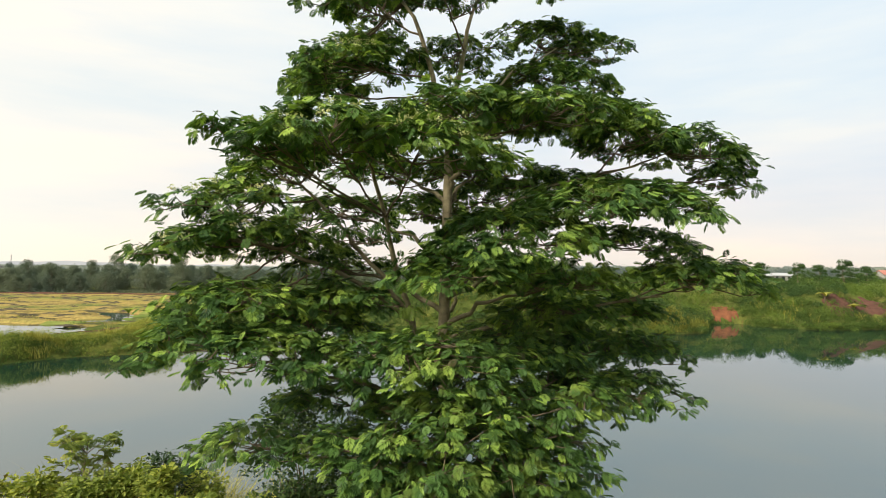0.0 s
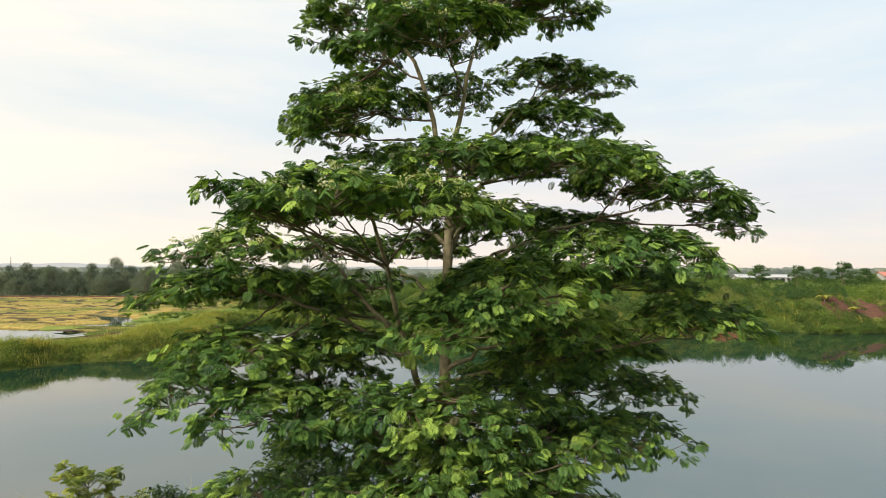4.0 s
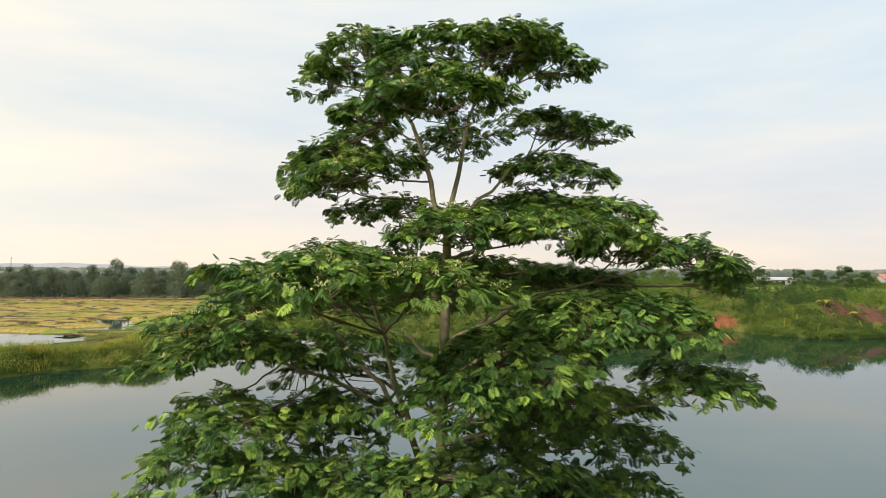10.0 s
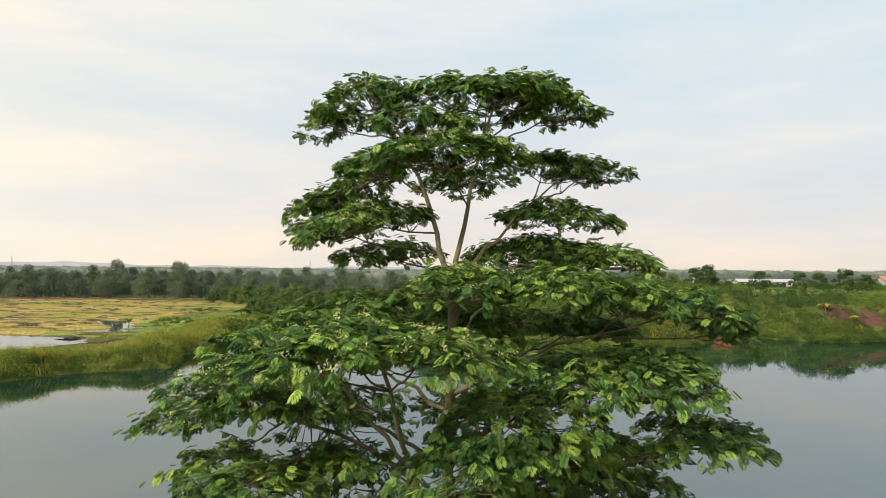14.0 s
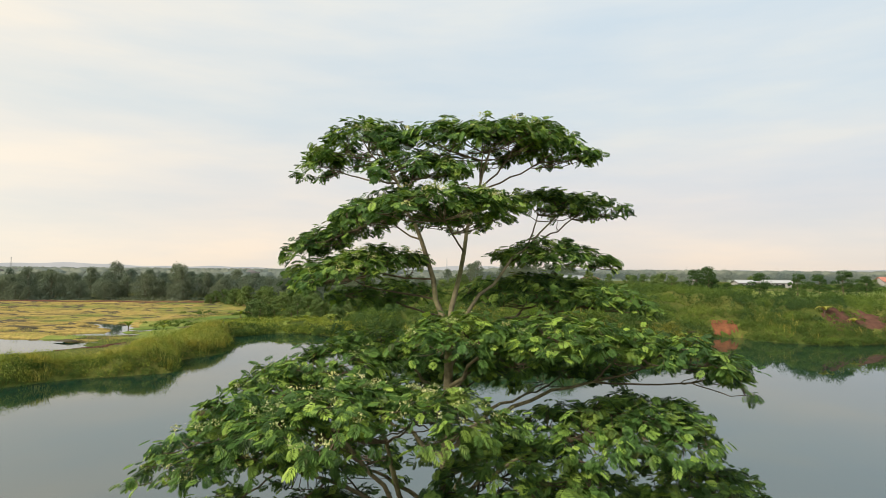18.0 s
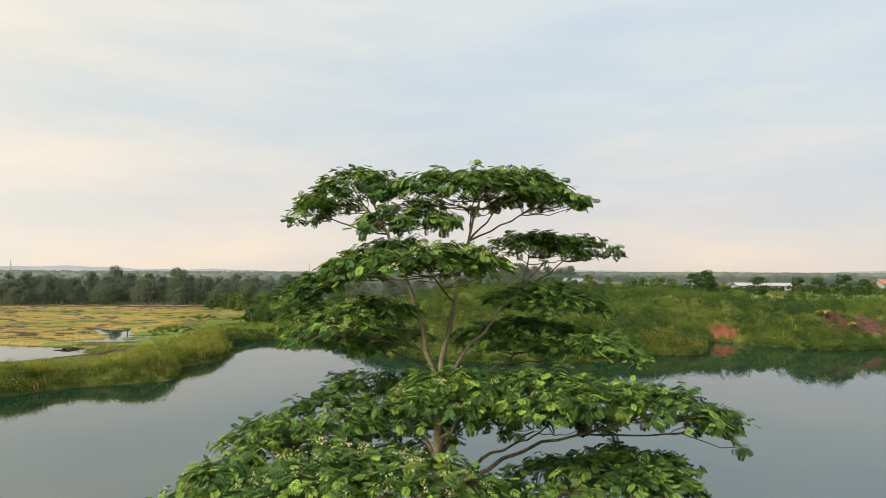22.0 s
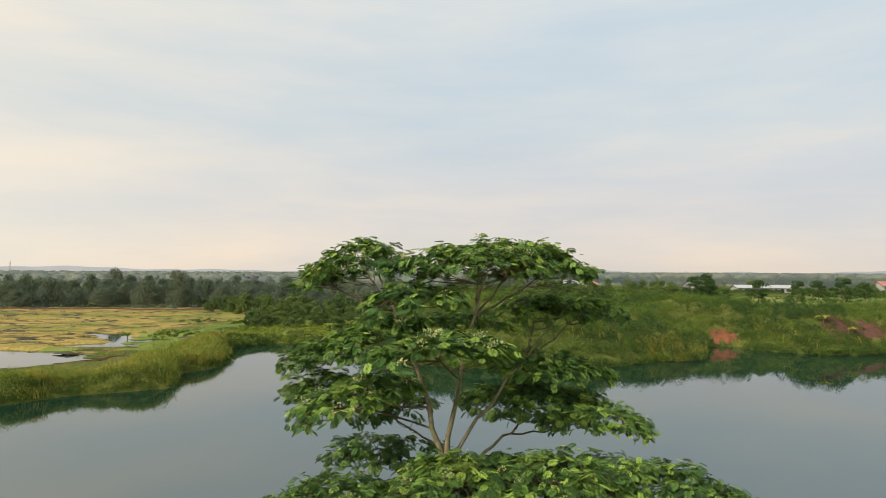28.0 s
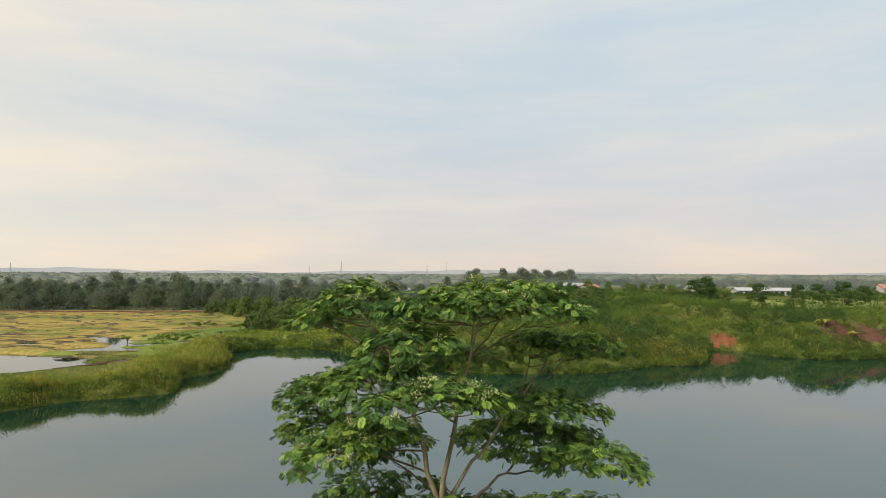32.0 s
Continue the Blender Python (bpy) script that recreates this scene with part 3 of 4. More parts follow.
spray(bow, (0.95, 7.3, 14.10), 1.00, 0.85, 0.36, (0, 0.30), 1.5, 0.5)
spray(bow, (0.40, 6.9, 13.60), 0.90, 0.70, 0.32, (0, 0.15), 1.3, 0.4)
east = off_trunk(12.3, (4.0, 8.4, 13.3))
spray(east, (3.60, 8.4, 13.58), 0.80, 0.80, 0.35, (-0.05, 0), 1.0, 0.65)
spray(east, (4.18, 8.7, 13.50), 0.60, 0.65, 0.32, (-0.20, 0), 1.0, 0.8)
spray(east, (2.60, 9.6, 12.95), 1.15, 0.90, 0.30, (0, 0), 0.9, 0.4)
dusk = off_trunk(11.7, (2.9, 10.0, 12.3))
spray(dusk, (3.00, 10.1, 12.30), 1.15, 0.95, 0.35, (-0.05, 0), 0.95, 0.5)
spray(dusk, (1.50, 9.6, 12.60), 1.00, 0.90, 0.30, (0, 0), 0.9, 0.3)
south = off_trunk(11.2, (-2.7, 7.3, 12.4))
spray(south, (-2.05, 7.1, 12.60), 0.90, 0.85, 0.42, (0.05, 0), 1.05, 0.5)
spray(south, (-3.02, 7.4, 12.74), 0.84, 0.75, 0.48, (0.12, 0), 1.05, 0.75)
spray(south, (-1.90, 8.5, 12.98), 1.00, 0.80, 0.30, (0.04, 0), 0.75, 0.4)
spray(south, (-1.85, 9.0, 12.70), 0.95, 0.85, 0.30, (0, 0), 0.9, 0.3)
spray(off_trunk(11.4, (-1.0, 7.6, 12.4)), (-1.00, 7.5, 12.45), 1.00, 0.90, 0.32, (0, 0), 1.1)
spray(off_trunk(11.0, (0.9, 8.4, 12.3)), (0.80, 8.2, 12.45), 1.05, 0.90, 0.32, (0, 0), 1.1)
fall = off_trunk(10.8, (2.8, 8.8, 11.75))
spray(fall, (2.20, 8.5, 11.90), 0.90, 0.85, 0.32, (0, 0), 1.0, 0.4)
spray(fall, (3.00, 8.8, 11.86), 0.70, 0.75, 0.32, (-0.10, 0), 1.0, 0.7)
spray(off_trunk(10.5, (0.2, 6.9, 11.7)), (0.20, 6.9, 11.85), 1.15, 0.85, 0.42, (0, 0.30), 1.4, 0.3, 0, 0.6)
spray(off_trunk(10.2, (-0.9, 7.4, 11.3)), (-0.90, 7.3, 11.45), 0.95, 0.85, 0.38, (0, 0.05), 1.1, 0.3, 0, 0.4)
spray(off_trunk(9.9, (1.5, 7.8, 11.0)), (1.30, 7.7, 11.20), 0.90, 0.90, 0.35, (0, 0), 1.2, 0.3, 0, 0.4)
spray(off_trunk(9.6, (0.2, 7.2, 10.7)), (0.30, 7.2, 10.75), 1.05, 0.90, 0.35, (0, 0), 1.2, 0.3, 0, 0.4)
spray(off_trunk(9.4, (1.2, 8.0, 10.2)), (1.20, 7.9, 10.15), 0.90, 0.85, 0.30, (0, 0), 1.1, 0.3, 0, 0.4)
spray(off_trunk(10.2, (-2.4, 8.0, 11.1)), (-2.55, 7.9, 11.25), 0.75, 0.60, 0.25, (0.18, 0), 0.9)
spray(off_trunk(10.4, (-1.3, 8.6, 11.6)), (-1.40, 8.5, 11.70), 0.95, 0.85, 0.30, (0, 0), 1.0)
spray(off_trunk(14.2, (0.6, 9.5, 15.1)), (0.65, 9.6, 15.15), 1.10, 0.85, 0.30, (0, 0), 0.9)
spray(off_trunk(11.1, (0.5, 7.6, 12.0)), (0.45, 7.3, 12.12), 1.15, 0.80, 0.34, (0, 0.12), 1.2, 0.3, 0, 0.55)
spray(off_trunk(11.0, (1.6, 8.0, 12.0)), (1.60, 7.9, 12.10), 0.95, 0.80, 0.35, (-0.04, 0), 1.1, 0.3, 0, 0.4)
# shaded boughs inside and behind the crown
rear = off_trunk(13.6, (0.3, 10.3, 14.7))
spray(rear, (-0.40, 10.2, 14.60), 1.05, 0.90, 0.30, (0, 0), 0.75, 0.4)
spray(rear, (0.95, 10.5, 14.90), 1.05, 0.90, 0.30, (0, 0), 0.75, 0.5)
spray(off_trunk(13.5, (-1.7, 9.9, 14.5)), (-1.75, 9.9, 14.55), 1.05, 0.90, 0.30, (0.05, 0), 0.75)
spray(off_trunk(13.7, (2.1, 9.7, 14.9)), (2.20, 9.8, 14.95), 1.10, 0.90, 0.30, (0, 0), 0.8)
spray(off_trunk(12.9, (2.9, 9.6, 14.1)), (3.00, 9.6, 14.05), 1.15, 0.90, 0.30, (-0.04, 0), 0.8)
spray(off_trunk(12.7, (-2.4, 9.5, 13.8)), (-2.45, 9.5, 13.90), 1.05, 0.90, 0.30, (0.06, 0), 0.8)
spray(off_trunk(12.5, (0.6, 10.0, 13.5)), (0.60, 10.0, 13.55), 1.05, 0.90, 0.30, (0, 0), 0.75)
spray(off_trunk(12.5, (1.7, 7.9, 13.4)), (1.70, 7.9, 13.45), 0.95, 0.85, 0.32, (0, 0), 0.9)
spray(off_trunk(11.6, (0.1, 7.4, 12.5)), (0.05, 7.2, 12.60), 0.95, 0.80, 0.32, (0, 0.10), 1.0, 0.3, 0, 0.3)
spray(off_trunk(10.7, (1.0, 7.4, 11.6)), (1.00, 7.3, 11.65), 0.95, 0.80, 0.38, (0, 0.28), 1.2, 0.3, 0, 0.4)
spray(off_trunk(10.1, (-0.5, 7.1, 10.9)), (-0.45, 7.1, 10.95), 0.95, 0.75, 0.38, (0, 0.05), 1.15, 0.3, 0, 0.4)
spray(off_trunk(9.2, (0.8, 7.3, 10.1)), (0.80, 7.3, 10.20), 0.95, 0.80, 0.35, (0, 0), 1.1, 0.3, 0, 0.4)
spray(off_trunk(9.6, (2.0, 7.9, 10.5)), (1.50, 7.8, 10.70), 0.65, 0.70, 0.32, (-0.06, 0), 1.1, 0.3, 0, 0.3)
spray(off_trunk(12.0, (1.9, 8.6, 12.9)), (1.75, 8.6, 12.95), 0.95, 0.80, 0.30, (0, 0), 0.85)

one = Pile()
one.add(*FRONDS[1])
leaf_mesh = one.mesh("leaf", LEAF)
for at, az, pitch, roll, size in LEAVES_NEAR:
    ob = part("leaf", leaf_mesh, tree)
    ob.matrix_basis = Matrix.Translation(at - ROOT) @ Matrix(turned(np.array(az), np.array(pitch), np.array(roll)).tolist()).to_4x4() @ Matrix.Diagonal((size, size, size, 1))


# ---- vegetation of the banks ----
RHOMBS = [(np.array([(0, 0, 0), (-w, 0.5, 0.06), (0, 1, -0.1), (w, 0.5, 0.06)]), np.array([(0, 3, 2), (0, 2, 1)])) for w in (0.24, 0.32, 0.4)]


def grass_shape(width, bend):
    """A long tapering blade that rises and bends over towards +y."""
    v = [(-width, 0, 0), (width, 0, 0), (-width, bend * 0.16, 0.45), (width, bend * 0.16, 0.45), (-width * 0.7, bend * 0.55, 0.82), (width * 0.7, bend * 0.55, 0.82), (0, bend, 0.95)]
    return np.array(v, float), np.array([(0, 1, 3), (0, 3, 2), (2, 3, 5), (2, 5, 4), (4, 5, 6)])


STRAWS = [grass_shape(w, bnd) for w in (0.012, 0.02) for bnd in (0.35, 0.65, 0.95)]


def on_land(n, x0, x1, y0, y1, d0, d1):
    """Random places on land whose distance from the shore lies between d0 and d1."""
    x, y = RNG.uniform(x0, x1, n), RNG.uniform(y0, y1, n)
    d = shore_distance(x, y)
    s = (d > d0) & (d < d1)
    x, y = x[s], y[s]
    return np.stack([x, y, surface(x, y)], 1), d[s]


def tall_grass(pile, at, per, tall, spread):
    """Tufts of blades at the places given."""
    n = len(at) * per
    p = np.repeat(at, per, 0) + np.concatenate([RNG.normal(0, spread, (n, 2)), np.full((n, 1), -0.1)], 1)
    h = np.repeat(tall * RNG.uniform(0.6, 1.15, len(at)), per) * RNG.uniform(0.65, 1.1, n)
    scatter(pile, STRAWS, p, RNG.uniform(0, 6.3, n), np.zeros(n), RNG.normal(0, 0.1, n), h)


def shrubs(pile, at, radius, per, leaf):
    """Domes of leaves at the places given."""
    n = len(at) * per
    r = np.repeat(radius, per)
    az, el = RNG.uniform(0, 6.3, n), np.arcsin(RNG.uniform(-0.1, 1, n))
    q = RNG.uniform(0.72, 1.0, n) * (1 + 0.25 * np.sin(3 * az + np.repeat(RNG.uniform(0, 6, len(at)), per)))
    off = np.stack([-np.sin(az) * np.cos(el), np.cos(az) * np.cos(el), np.sin(el) * 0.85], 1) * (r * q)[:, None]
    scatter(pile, RHOMBS, np.repeat(at, per, 0) + off, az + RNG.normal(0, 0.5, n), el - 1.45 + RNG.normal(0, 0.42, n), RNG.normal(0, 0.42, n), leaf * RNG.uniform(0.6, 1.3, n))


pile = Pile()
at, d = on_land(21000, -125, -38, 55, 140, -0.2, 9.5)
clump = np.sin(at[:, 0] * 0.55 + 1.7 * np.sin(at[:, 1] * 0.31)) + np.sin(at[:, 1] * 0.62 + at[:, 0] * 0.23) + 0.7 * np.sin(at[:, 0] * 1.3 + at[:, 1] * 0.9)
s = (clump > -0.5) & (d > 1.0 + 0.7 * np.sin(at[:, 0] * 0.8)) | (d > 6)
tall_grass(pile, at[s], 18, np.where(d > 6.5, 0.75, 1.0 + 0.3 * clump)[s], 0.40)
at, d = on_land(1500, -60, -40, 92, 142, 0.6, 9)
tall_grass(pile, at, 16, np.full(len(at), 1.5), 0.5)
tagged(new("tall_grass", pile.mesh("tall_grass", GRASS)), "yellow-green tall grass along the marsh bank", "grass", "", "stuff")

pile = Pile()
at, d = on_land(7600, -125, -36, 55, 150, -0.9, 4.6)
shrubs(pile, at, RNG.uniform(0.5, 1.2, len(at)), 90, 0.23)
tagged(new("bank_undergrowth", pile.mesh("bank_undergrowth", SCRUB)), "dark green undergrowth at the foot of the marsh bank", "bushes", "", "stuff")
pile = Pile()
at, d = on_land(5400, -110, -38, 60, 140, 0.6, 8.5)
hump = np.sin(at[:, 0] * 0.55 + 1.7 * np.sin(at[:, 1] * 0.31)) + np.sin(at[:, 1] * 0.62 + at[:, 0] * 0.23)
shrubs(pile, at[hump < 0.9], (1.15 - 0.3 * hump + RNG.uniform(-0.4, 0.7, len(at)))[hump < 0.9], 130, 0.19)
at, d = on_land(1300, -62, -14, 120, 190, 0.0, 40)
shrubs(pile, at, RNG.uniform(0.5, 1.3, len(at)), 90, 0.36)
tagged(new("bank_bushes", pile.mesh("bank_bushes", BUSH_LEAF)), "light green bushes on the grassy marsh bank", "bushes", "", "stuff")


def off_patches(at, d, m=0.0):
    """Keeps the two bare banks free of growth."""
    x = at[:, 0]
    clay = ((x > 67.2 - 0.5 * m) & (x < 74.2 + 0.5 * m)) & (d > 0.2) & (d < 2.5 + 0.9 * np.sin(x * 1.7) + 0.5 * m)
    soil = (x > 89) & (x < 122) & (d > 4.5 + 2.5 * np.sin(x * 0.3)) & (d < 11.0) & (np.sin(x * 0.9 + d) + np.sin(x * 0.37 + 1) > -0.1)
    return ~(clay | soil)


pile, pale = Pile(), Pile()
for n, x0, x1, y0, y1, d0, d1, lo, hi, per, leaf in ((1100, -24, 190, 104, 170, -1.3, 6, 0.8, 1.9, 170, 0.25), (900, -24, 190, 106, 215, 2, 62, 0.9, 1.7, 110, 0.28),
                                                    (4200, -48, 280, 205, 345, 40, 400, 0.9, 2.4, 40, 0.65)):
    at, d = on_land(n, x0, x1, y0, y1, d0, d1)
    s = off_patches(at, d, 0.7 * hi if d0 < 9 else 0.0) & ~((at[:, 0] > 99) & (at[:, 0] < 200) & (at[:, 1] > 186 + 5 * np.sin(at[:, 0] * 0.3)) & (at[:, 1] < 238 + 8 * np.sin(at[:, 0] * 0.17))) & ~((at[:, 0] > 112) & (at[:, 0] < 182) & (at[:, 1] > 236) & (at[:, 1] < 291))
    at = at[s]
    at[:, 2] = np.maximum(at[:, 2], 0.15)
    size = RNG.uniform(lo, hi, len(at))
    # sunny growth takes the pale leaf: plant tone with sunlight painted in
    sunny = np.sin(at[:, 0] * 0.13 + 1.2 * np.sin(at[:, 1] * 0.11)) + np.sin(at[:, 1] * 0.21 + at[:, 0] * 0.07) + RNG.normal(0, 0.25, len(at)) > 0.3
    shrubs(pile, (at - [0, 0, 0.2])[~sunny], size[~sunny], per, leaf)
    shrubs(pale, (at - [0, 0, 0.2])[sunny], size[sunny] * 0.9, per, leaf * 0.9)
# broad mounds of bushes, each of one tone, with dark gaps between
dark = Pile()
mx, my = np.meshgrid(np.arange(-24, 190, 4.6), np.arange(108, 212, 4.6))
mx, my = mx.ravel() + RNG.uniform(-1.7, 1.7, mx.size), my.ravel() + RNG.uniform(-1.7, 1.7, mx.size)
d = shore_distance(mx, my)
at = np.stack([mx, my, surface(mx, my)], 1)
s = (d > 1.5) & (d < 62) & off_patches(at, d, 3.0) & ~((mx > 96) & (my > 180))
at = at[s]
size = RNG.uniform(1.7, 3.5, len(at))
tone = 0.8 * np.sin(at[:, 0] * 0.11 + 1.3 * np.sin(at[:, 1] * 0.09)) + RNG.normal(0, 0.7, len(at))
for heap, pick, leaf in ((pale, tone > 0.35, 0.28), (dark, tone < -0.75, 0.30), (pile, (tone <= 0.35) & (tone >= -0.75), 0.29)):
    shrubs(heap, (at + [0, 0, 0.4])[pick], size[pick], 620, leaf)
# low creepers that cover the soil between the mounds
at, d = on_land(6500, -24, 190, 106, 205, 0.4, 62)
at = at[off_patches(at, d, 0.8) & ~((at[:, 0] > 96) & (at[:, 1] > 182))]
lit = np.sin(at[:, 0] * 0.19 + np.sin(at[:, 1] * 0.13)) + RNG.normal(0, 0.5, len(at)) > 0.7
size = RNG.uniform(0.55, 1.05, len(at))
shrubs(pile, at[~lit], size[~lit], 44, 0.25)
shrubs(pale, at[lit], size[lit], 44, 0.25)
# overhanging growth along the waterline
rim = []
for a, c in zip(SHORE[15:40], SHORE[16:41]):
    n = int(np.linalg.norm(c - a) / 0.55)
    rim.append(a + (c - a) * RNG.uniform(0, 1, (n, 1)) + RNG.normal(0, 0.35, (n, 2)))
rim = np.concatenate(rim)
rim = rim[~((rim[:, 0] > 66.8) & (rim[:, 0] < 74.4) & (rim[:, 1] > 143))]
at = np.concatenate([rim, RNG.uniform(0.1, 1.3, (len(rim), 1))], 1)
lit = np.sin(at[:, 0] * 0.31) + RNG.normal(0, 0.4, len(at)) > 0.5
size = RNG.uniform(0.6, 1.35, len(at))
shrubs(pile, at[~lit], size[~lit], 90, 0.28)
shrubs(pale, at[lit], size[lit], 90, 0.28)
at, d = on_land(1000, 40, 125, 118, 150, 0.2, 9)
at = at[off_patches(at, d, 0.6)]
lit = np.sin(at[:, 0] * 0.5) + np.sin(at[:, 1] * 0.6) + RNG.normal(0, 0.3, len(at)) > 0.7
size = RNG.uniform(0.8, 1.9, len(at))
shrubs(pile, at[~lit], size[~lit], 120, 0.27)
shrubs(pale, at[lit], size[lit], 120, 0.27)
tagged(new("scrub", pile.mesh("scrub", SCRUB)), "dense green scrub and creepers covering the quarry bank", "scrub", "", "stuff")
at, d = on_land(420, -24, 190, 106, 205, 0.3, 60)
at = at[off_patches(at, d, 1.5) & ~((at[:, 0] > 92) & (at[:, 1] > 182))]
group = np.sin(at[:, 0] * 0.22 + 1.4 * np.sin(at[:, 1] * 0.17)) + np.sin(at[:, 1] * 0.29 + at[:, 0] * 0.05)
at = at[group > -0.2]
shrubs(dark, at + [0, 0, 0.35], RNG.uniform(1.0, 2.7, len(at)), 190, 0.30)
tagged(new("dark_scrub", dark.mesh("dark_scrub", SHADE_LEAF)), "darker round bushes dotted through the bank scrub", "scrub", "", "stuff")
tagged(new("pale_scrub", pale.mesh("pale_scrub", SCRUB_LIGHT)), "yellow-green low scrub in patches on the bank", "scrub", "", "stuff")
pile = Pile()
at, d = on_land(1300, -24, 66, 106, 150, 0.1, 16)
s = np.sin(at[:, 0] * 0.23 + 0.8) + np.sin(at[:, 1] * 0.31) > 0.1
tall_grass(pile, at[s], 15, np.full(int(s.sum()), 1.5), 0.5)
at, d = on_land(1200, 78, 190, 126, 160, 0.1, 12)
s = off_patches(at, d) & (np.sin(at[:, 0] * 0.4) > 0.2)
tall_grass(pile, at[s], 12, np.full(int(s.sum()), 1.9), 0.5)
at, d = on_land(1500, 42, 58, 120, 136, 0.0, 7)
tall_grass(pile, at, 16, 1.5 + 0.3 * np.sin(at[:, 0] * 0.9), 0.5)
tagged(new("bank_grass", pile.mesh("bank_grass", GRASS)), "pale green grass tufts between the scrub", "grass", "", "stuff")


def bare_bank(name, x0, x1, d_low, d_high, mat, label):
    """A bare eroded face that follows the bank, with a ragged surface."""
    nu, nv = 46, 18
    x, q = np.meshgrid(np.linspace(x0, x1, nu), np.linspace(0, 1, nv), indexing="xy")
    base = np.interp(x, SHORE[27:41, 0], SHORE[27:41, 1])
    y = base + d_low + (d_high - d_low) * q
    z = surface(x, y) + 0.22 + 0.10 * np.sin(x * 5.1 + 3 * q) * np.sin(q * 17 + x)
    edge = np.minimum(1, 7 * np.minimum(np.minimum(x - x0, x1 - x) / (x1 - x0), np.minimum(q, 1 - q) * 1.3))
    edge = edge * step(-0.7, 0.2, np.minimum(q, 1 - q) * 5 - 0.9 + 0.6 * np.sin(x * 2.3 + 1.1 * np.sin(q * 9)) + 0.4 * np.sin(x * 5.2 + q * 4))
    z = z - 0.7 * (1 - edge)
    idx = np.arange(nu * nv).reshape(nv, nu)
    f = np.stack([idx[:-1, :-1], idx[:-1, 1:], idx[1:, 1:], idx[1:, :-1]], -1).reshape(-1, 4)
    tagged(new(name, mesh_of(name, np.stack([x, y, z], -1).reshape(-1, 3), f, mat, True)), label, "bank", "", "structure")


bare_bank("clay_bank", 67.2, 74.4, -0.6, 4.0, CLAY, "bare orange clay face of the quarry bank")


def dyke(name, points, tall, wide, mat, label):
    """A low ridge along the points."""
    v = []
    for x, y in points:
        z = max(ground_z(x, y), 0.0)
        v += [(x, y - wide, z - 0.3), (x, y - wide * 0.3, z + tall * RNG.uniform(0.8, 1.1)), (x, y + wide * 0.3, z + tall * RNG.uniform(0.8, 1.1)), (x, y + wide, z - 0.3)]
    f = [(4 * i + k, 4 * i + 4 + k, 4 * i + 5 + k, 4 * i + 1 + k) for i in range(len(points) - 1) for k in range(3)]
    tagged(new(name, mesh_of(name, v, f, mat, True)), label, "dyke", "", "structure")


def ground_z(x, y):
    return float(land_height(np.array([float(x)]), np.array([float(y)]))[0])


dyke("far_dyke", [(x, 272 + 0.05 * x + 2 * math.sin(x * 0.06)) for x in np.arange(-270, -60, 4.0)], 0.55, 1.0, SOIL, "dark low earth dyke along the marsh edge")
dyke("pond_dyke", [(x, 114.5 + 1.28 * (x + 73)) for x in np.arange(-74, -65, 1.0)], 0.30, 0.6, SOIL, "dark narrow dyke beside the pond")
bare_bank("soil_bank", 88, 123, 3.0, 12.5, SOIL, "bare reddish-brown soil slope above the scrub")


# ---- trees of the surroundings ----
def grown(pile, at, radius, flat, per, leaf):
    """Clumps of leaves: one flattened ball for each place."""
    n = len(at) * per
    r = np.repeat(radius, per)
    az, el = RNG.uniform(0, 6.3, n), np.arcsin(RNG.uniform(-0.75, 1, n))
    q = RNG.uniform(0.55, 1.05, n)
    off = np.stack([-np.sin(az) * np.cos(el), np.cos(az) * np.cos(el), np.sin(el) * flat], 1) * (r * q)[:, None]
    scatter(pile, RHOMBS, np.repeat(at, per, 0) + off, az + RNG.normal(0, 0.5, n), el - 1.4 + RNG.normal(0, 0.42, n), RNG.normal(0, 0.42, n), leaf * RNG.uniform(0.6, 1.3, n))


def woodland_tree(height, width, clumps, label, mat, layered=False):
    thing = tagged(new("tree"), label, "tree", "trees round the lake")
    wood, crown = Pile(), Pile()
    top = height * 0.8
    wood.add(*tube([(0.1 * math.sin(z), 0.08 * math.cos(z * 1.3), z) for z in np.linspace(-0.6, top, 9)], np.linspace(0.022 * height, 0.05, 9), 7))
    pts = []
    lean = RNG.uniform(-0.12, 0.12, 2) * width
    for k in range(clumps):
        s = (k + 0.5) / clumps
        z = height * (0.13 + 0.79 * s)
        a = k * 2.4 + RNG.uniform(-0.5, 0.5)
        r = width * 0.5 * math.sin(math.pi * (0.28 + 0.66 * s)) * RNG.uniform(0.45, 0.85)
        pts.append((r * math.cos(a) + lean[0] * s, r * math.sin(a) + lean[1] * s, z + RNG.uniform(-0.05, 0.05) * height))
        wood.add(*tube(curve((0, 0, z * 0.72), (r * 0.4 * math.cos(a), r * 0.4 * math.sin(a), z * 0.9), pts[-1], 4), np.linspace(0.07, 0.02, 4), 4))
    pts.append((0, 0, height * 0.9))
    radius = width * (0.20 if layered else 0.215) * RNG.uniform(0.65, 1.3, len(pts))
    grown(crown, np.array(pts), radius, 0.42 if layered else 0.72, 150, 0.44)
    part("trunk", wood.mesh("trunk", TWIG, True), thing)
    part("crown", crown.mesh("crown", mat), thing)
    return thing


def plant(kinds, places, lo=0.85, hi=1.2, sink=0.1):
    """Sets copies of the kinds at the places; the first of each kind is moved there itself."""
    for k, (x, y) in enumerate(places):
        z = float(land_height(np.array([float(x)]), np.array([float(y)]))[0]) - sink
        src = kinds[k % len(kinds)]
        m = pose(x, y, z, 0, 0, RNG.uniform(0, 360))
        if k < len(kinds):
            src.matrix_basis = m
        else:
            copy_thing(src, m).scale = np.array([1, 1, RNG.uniform(0.9, 1.1)]) * RNG.uniform(lo, hi)


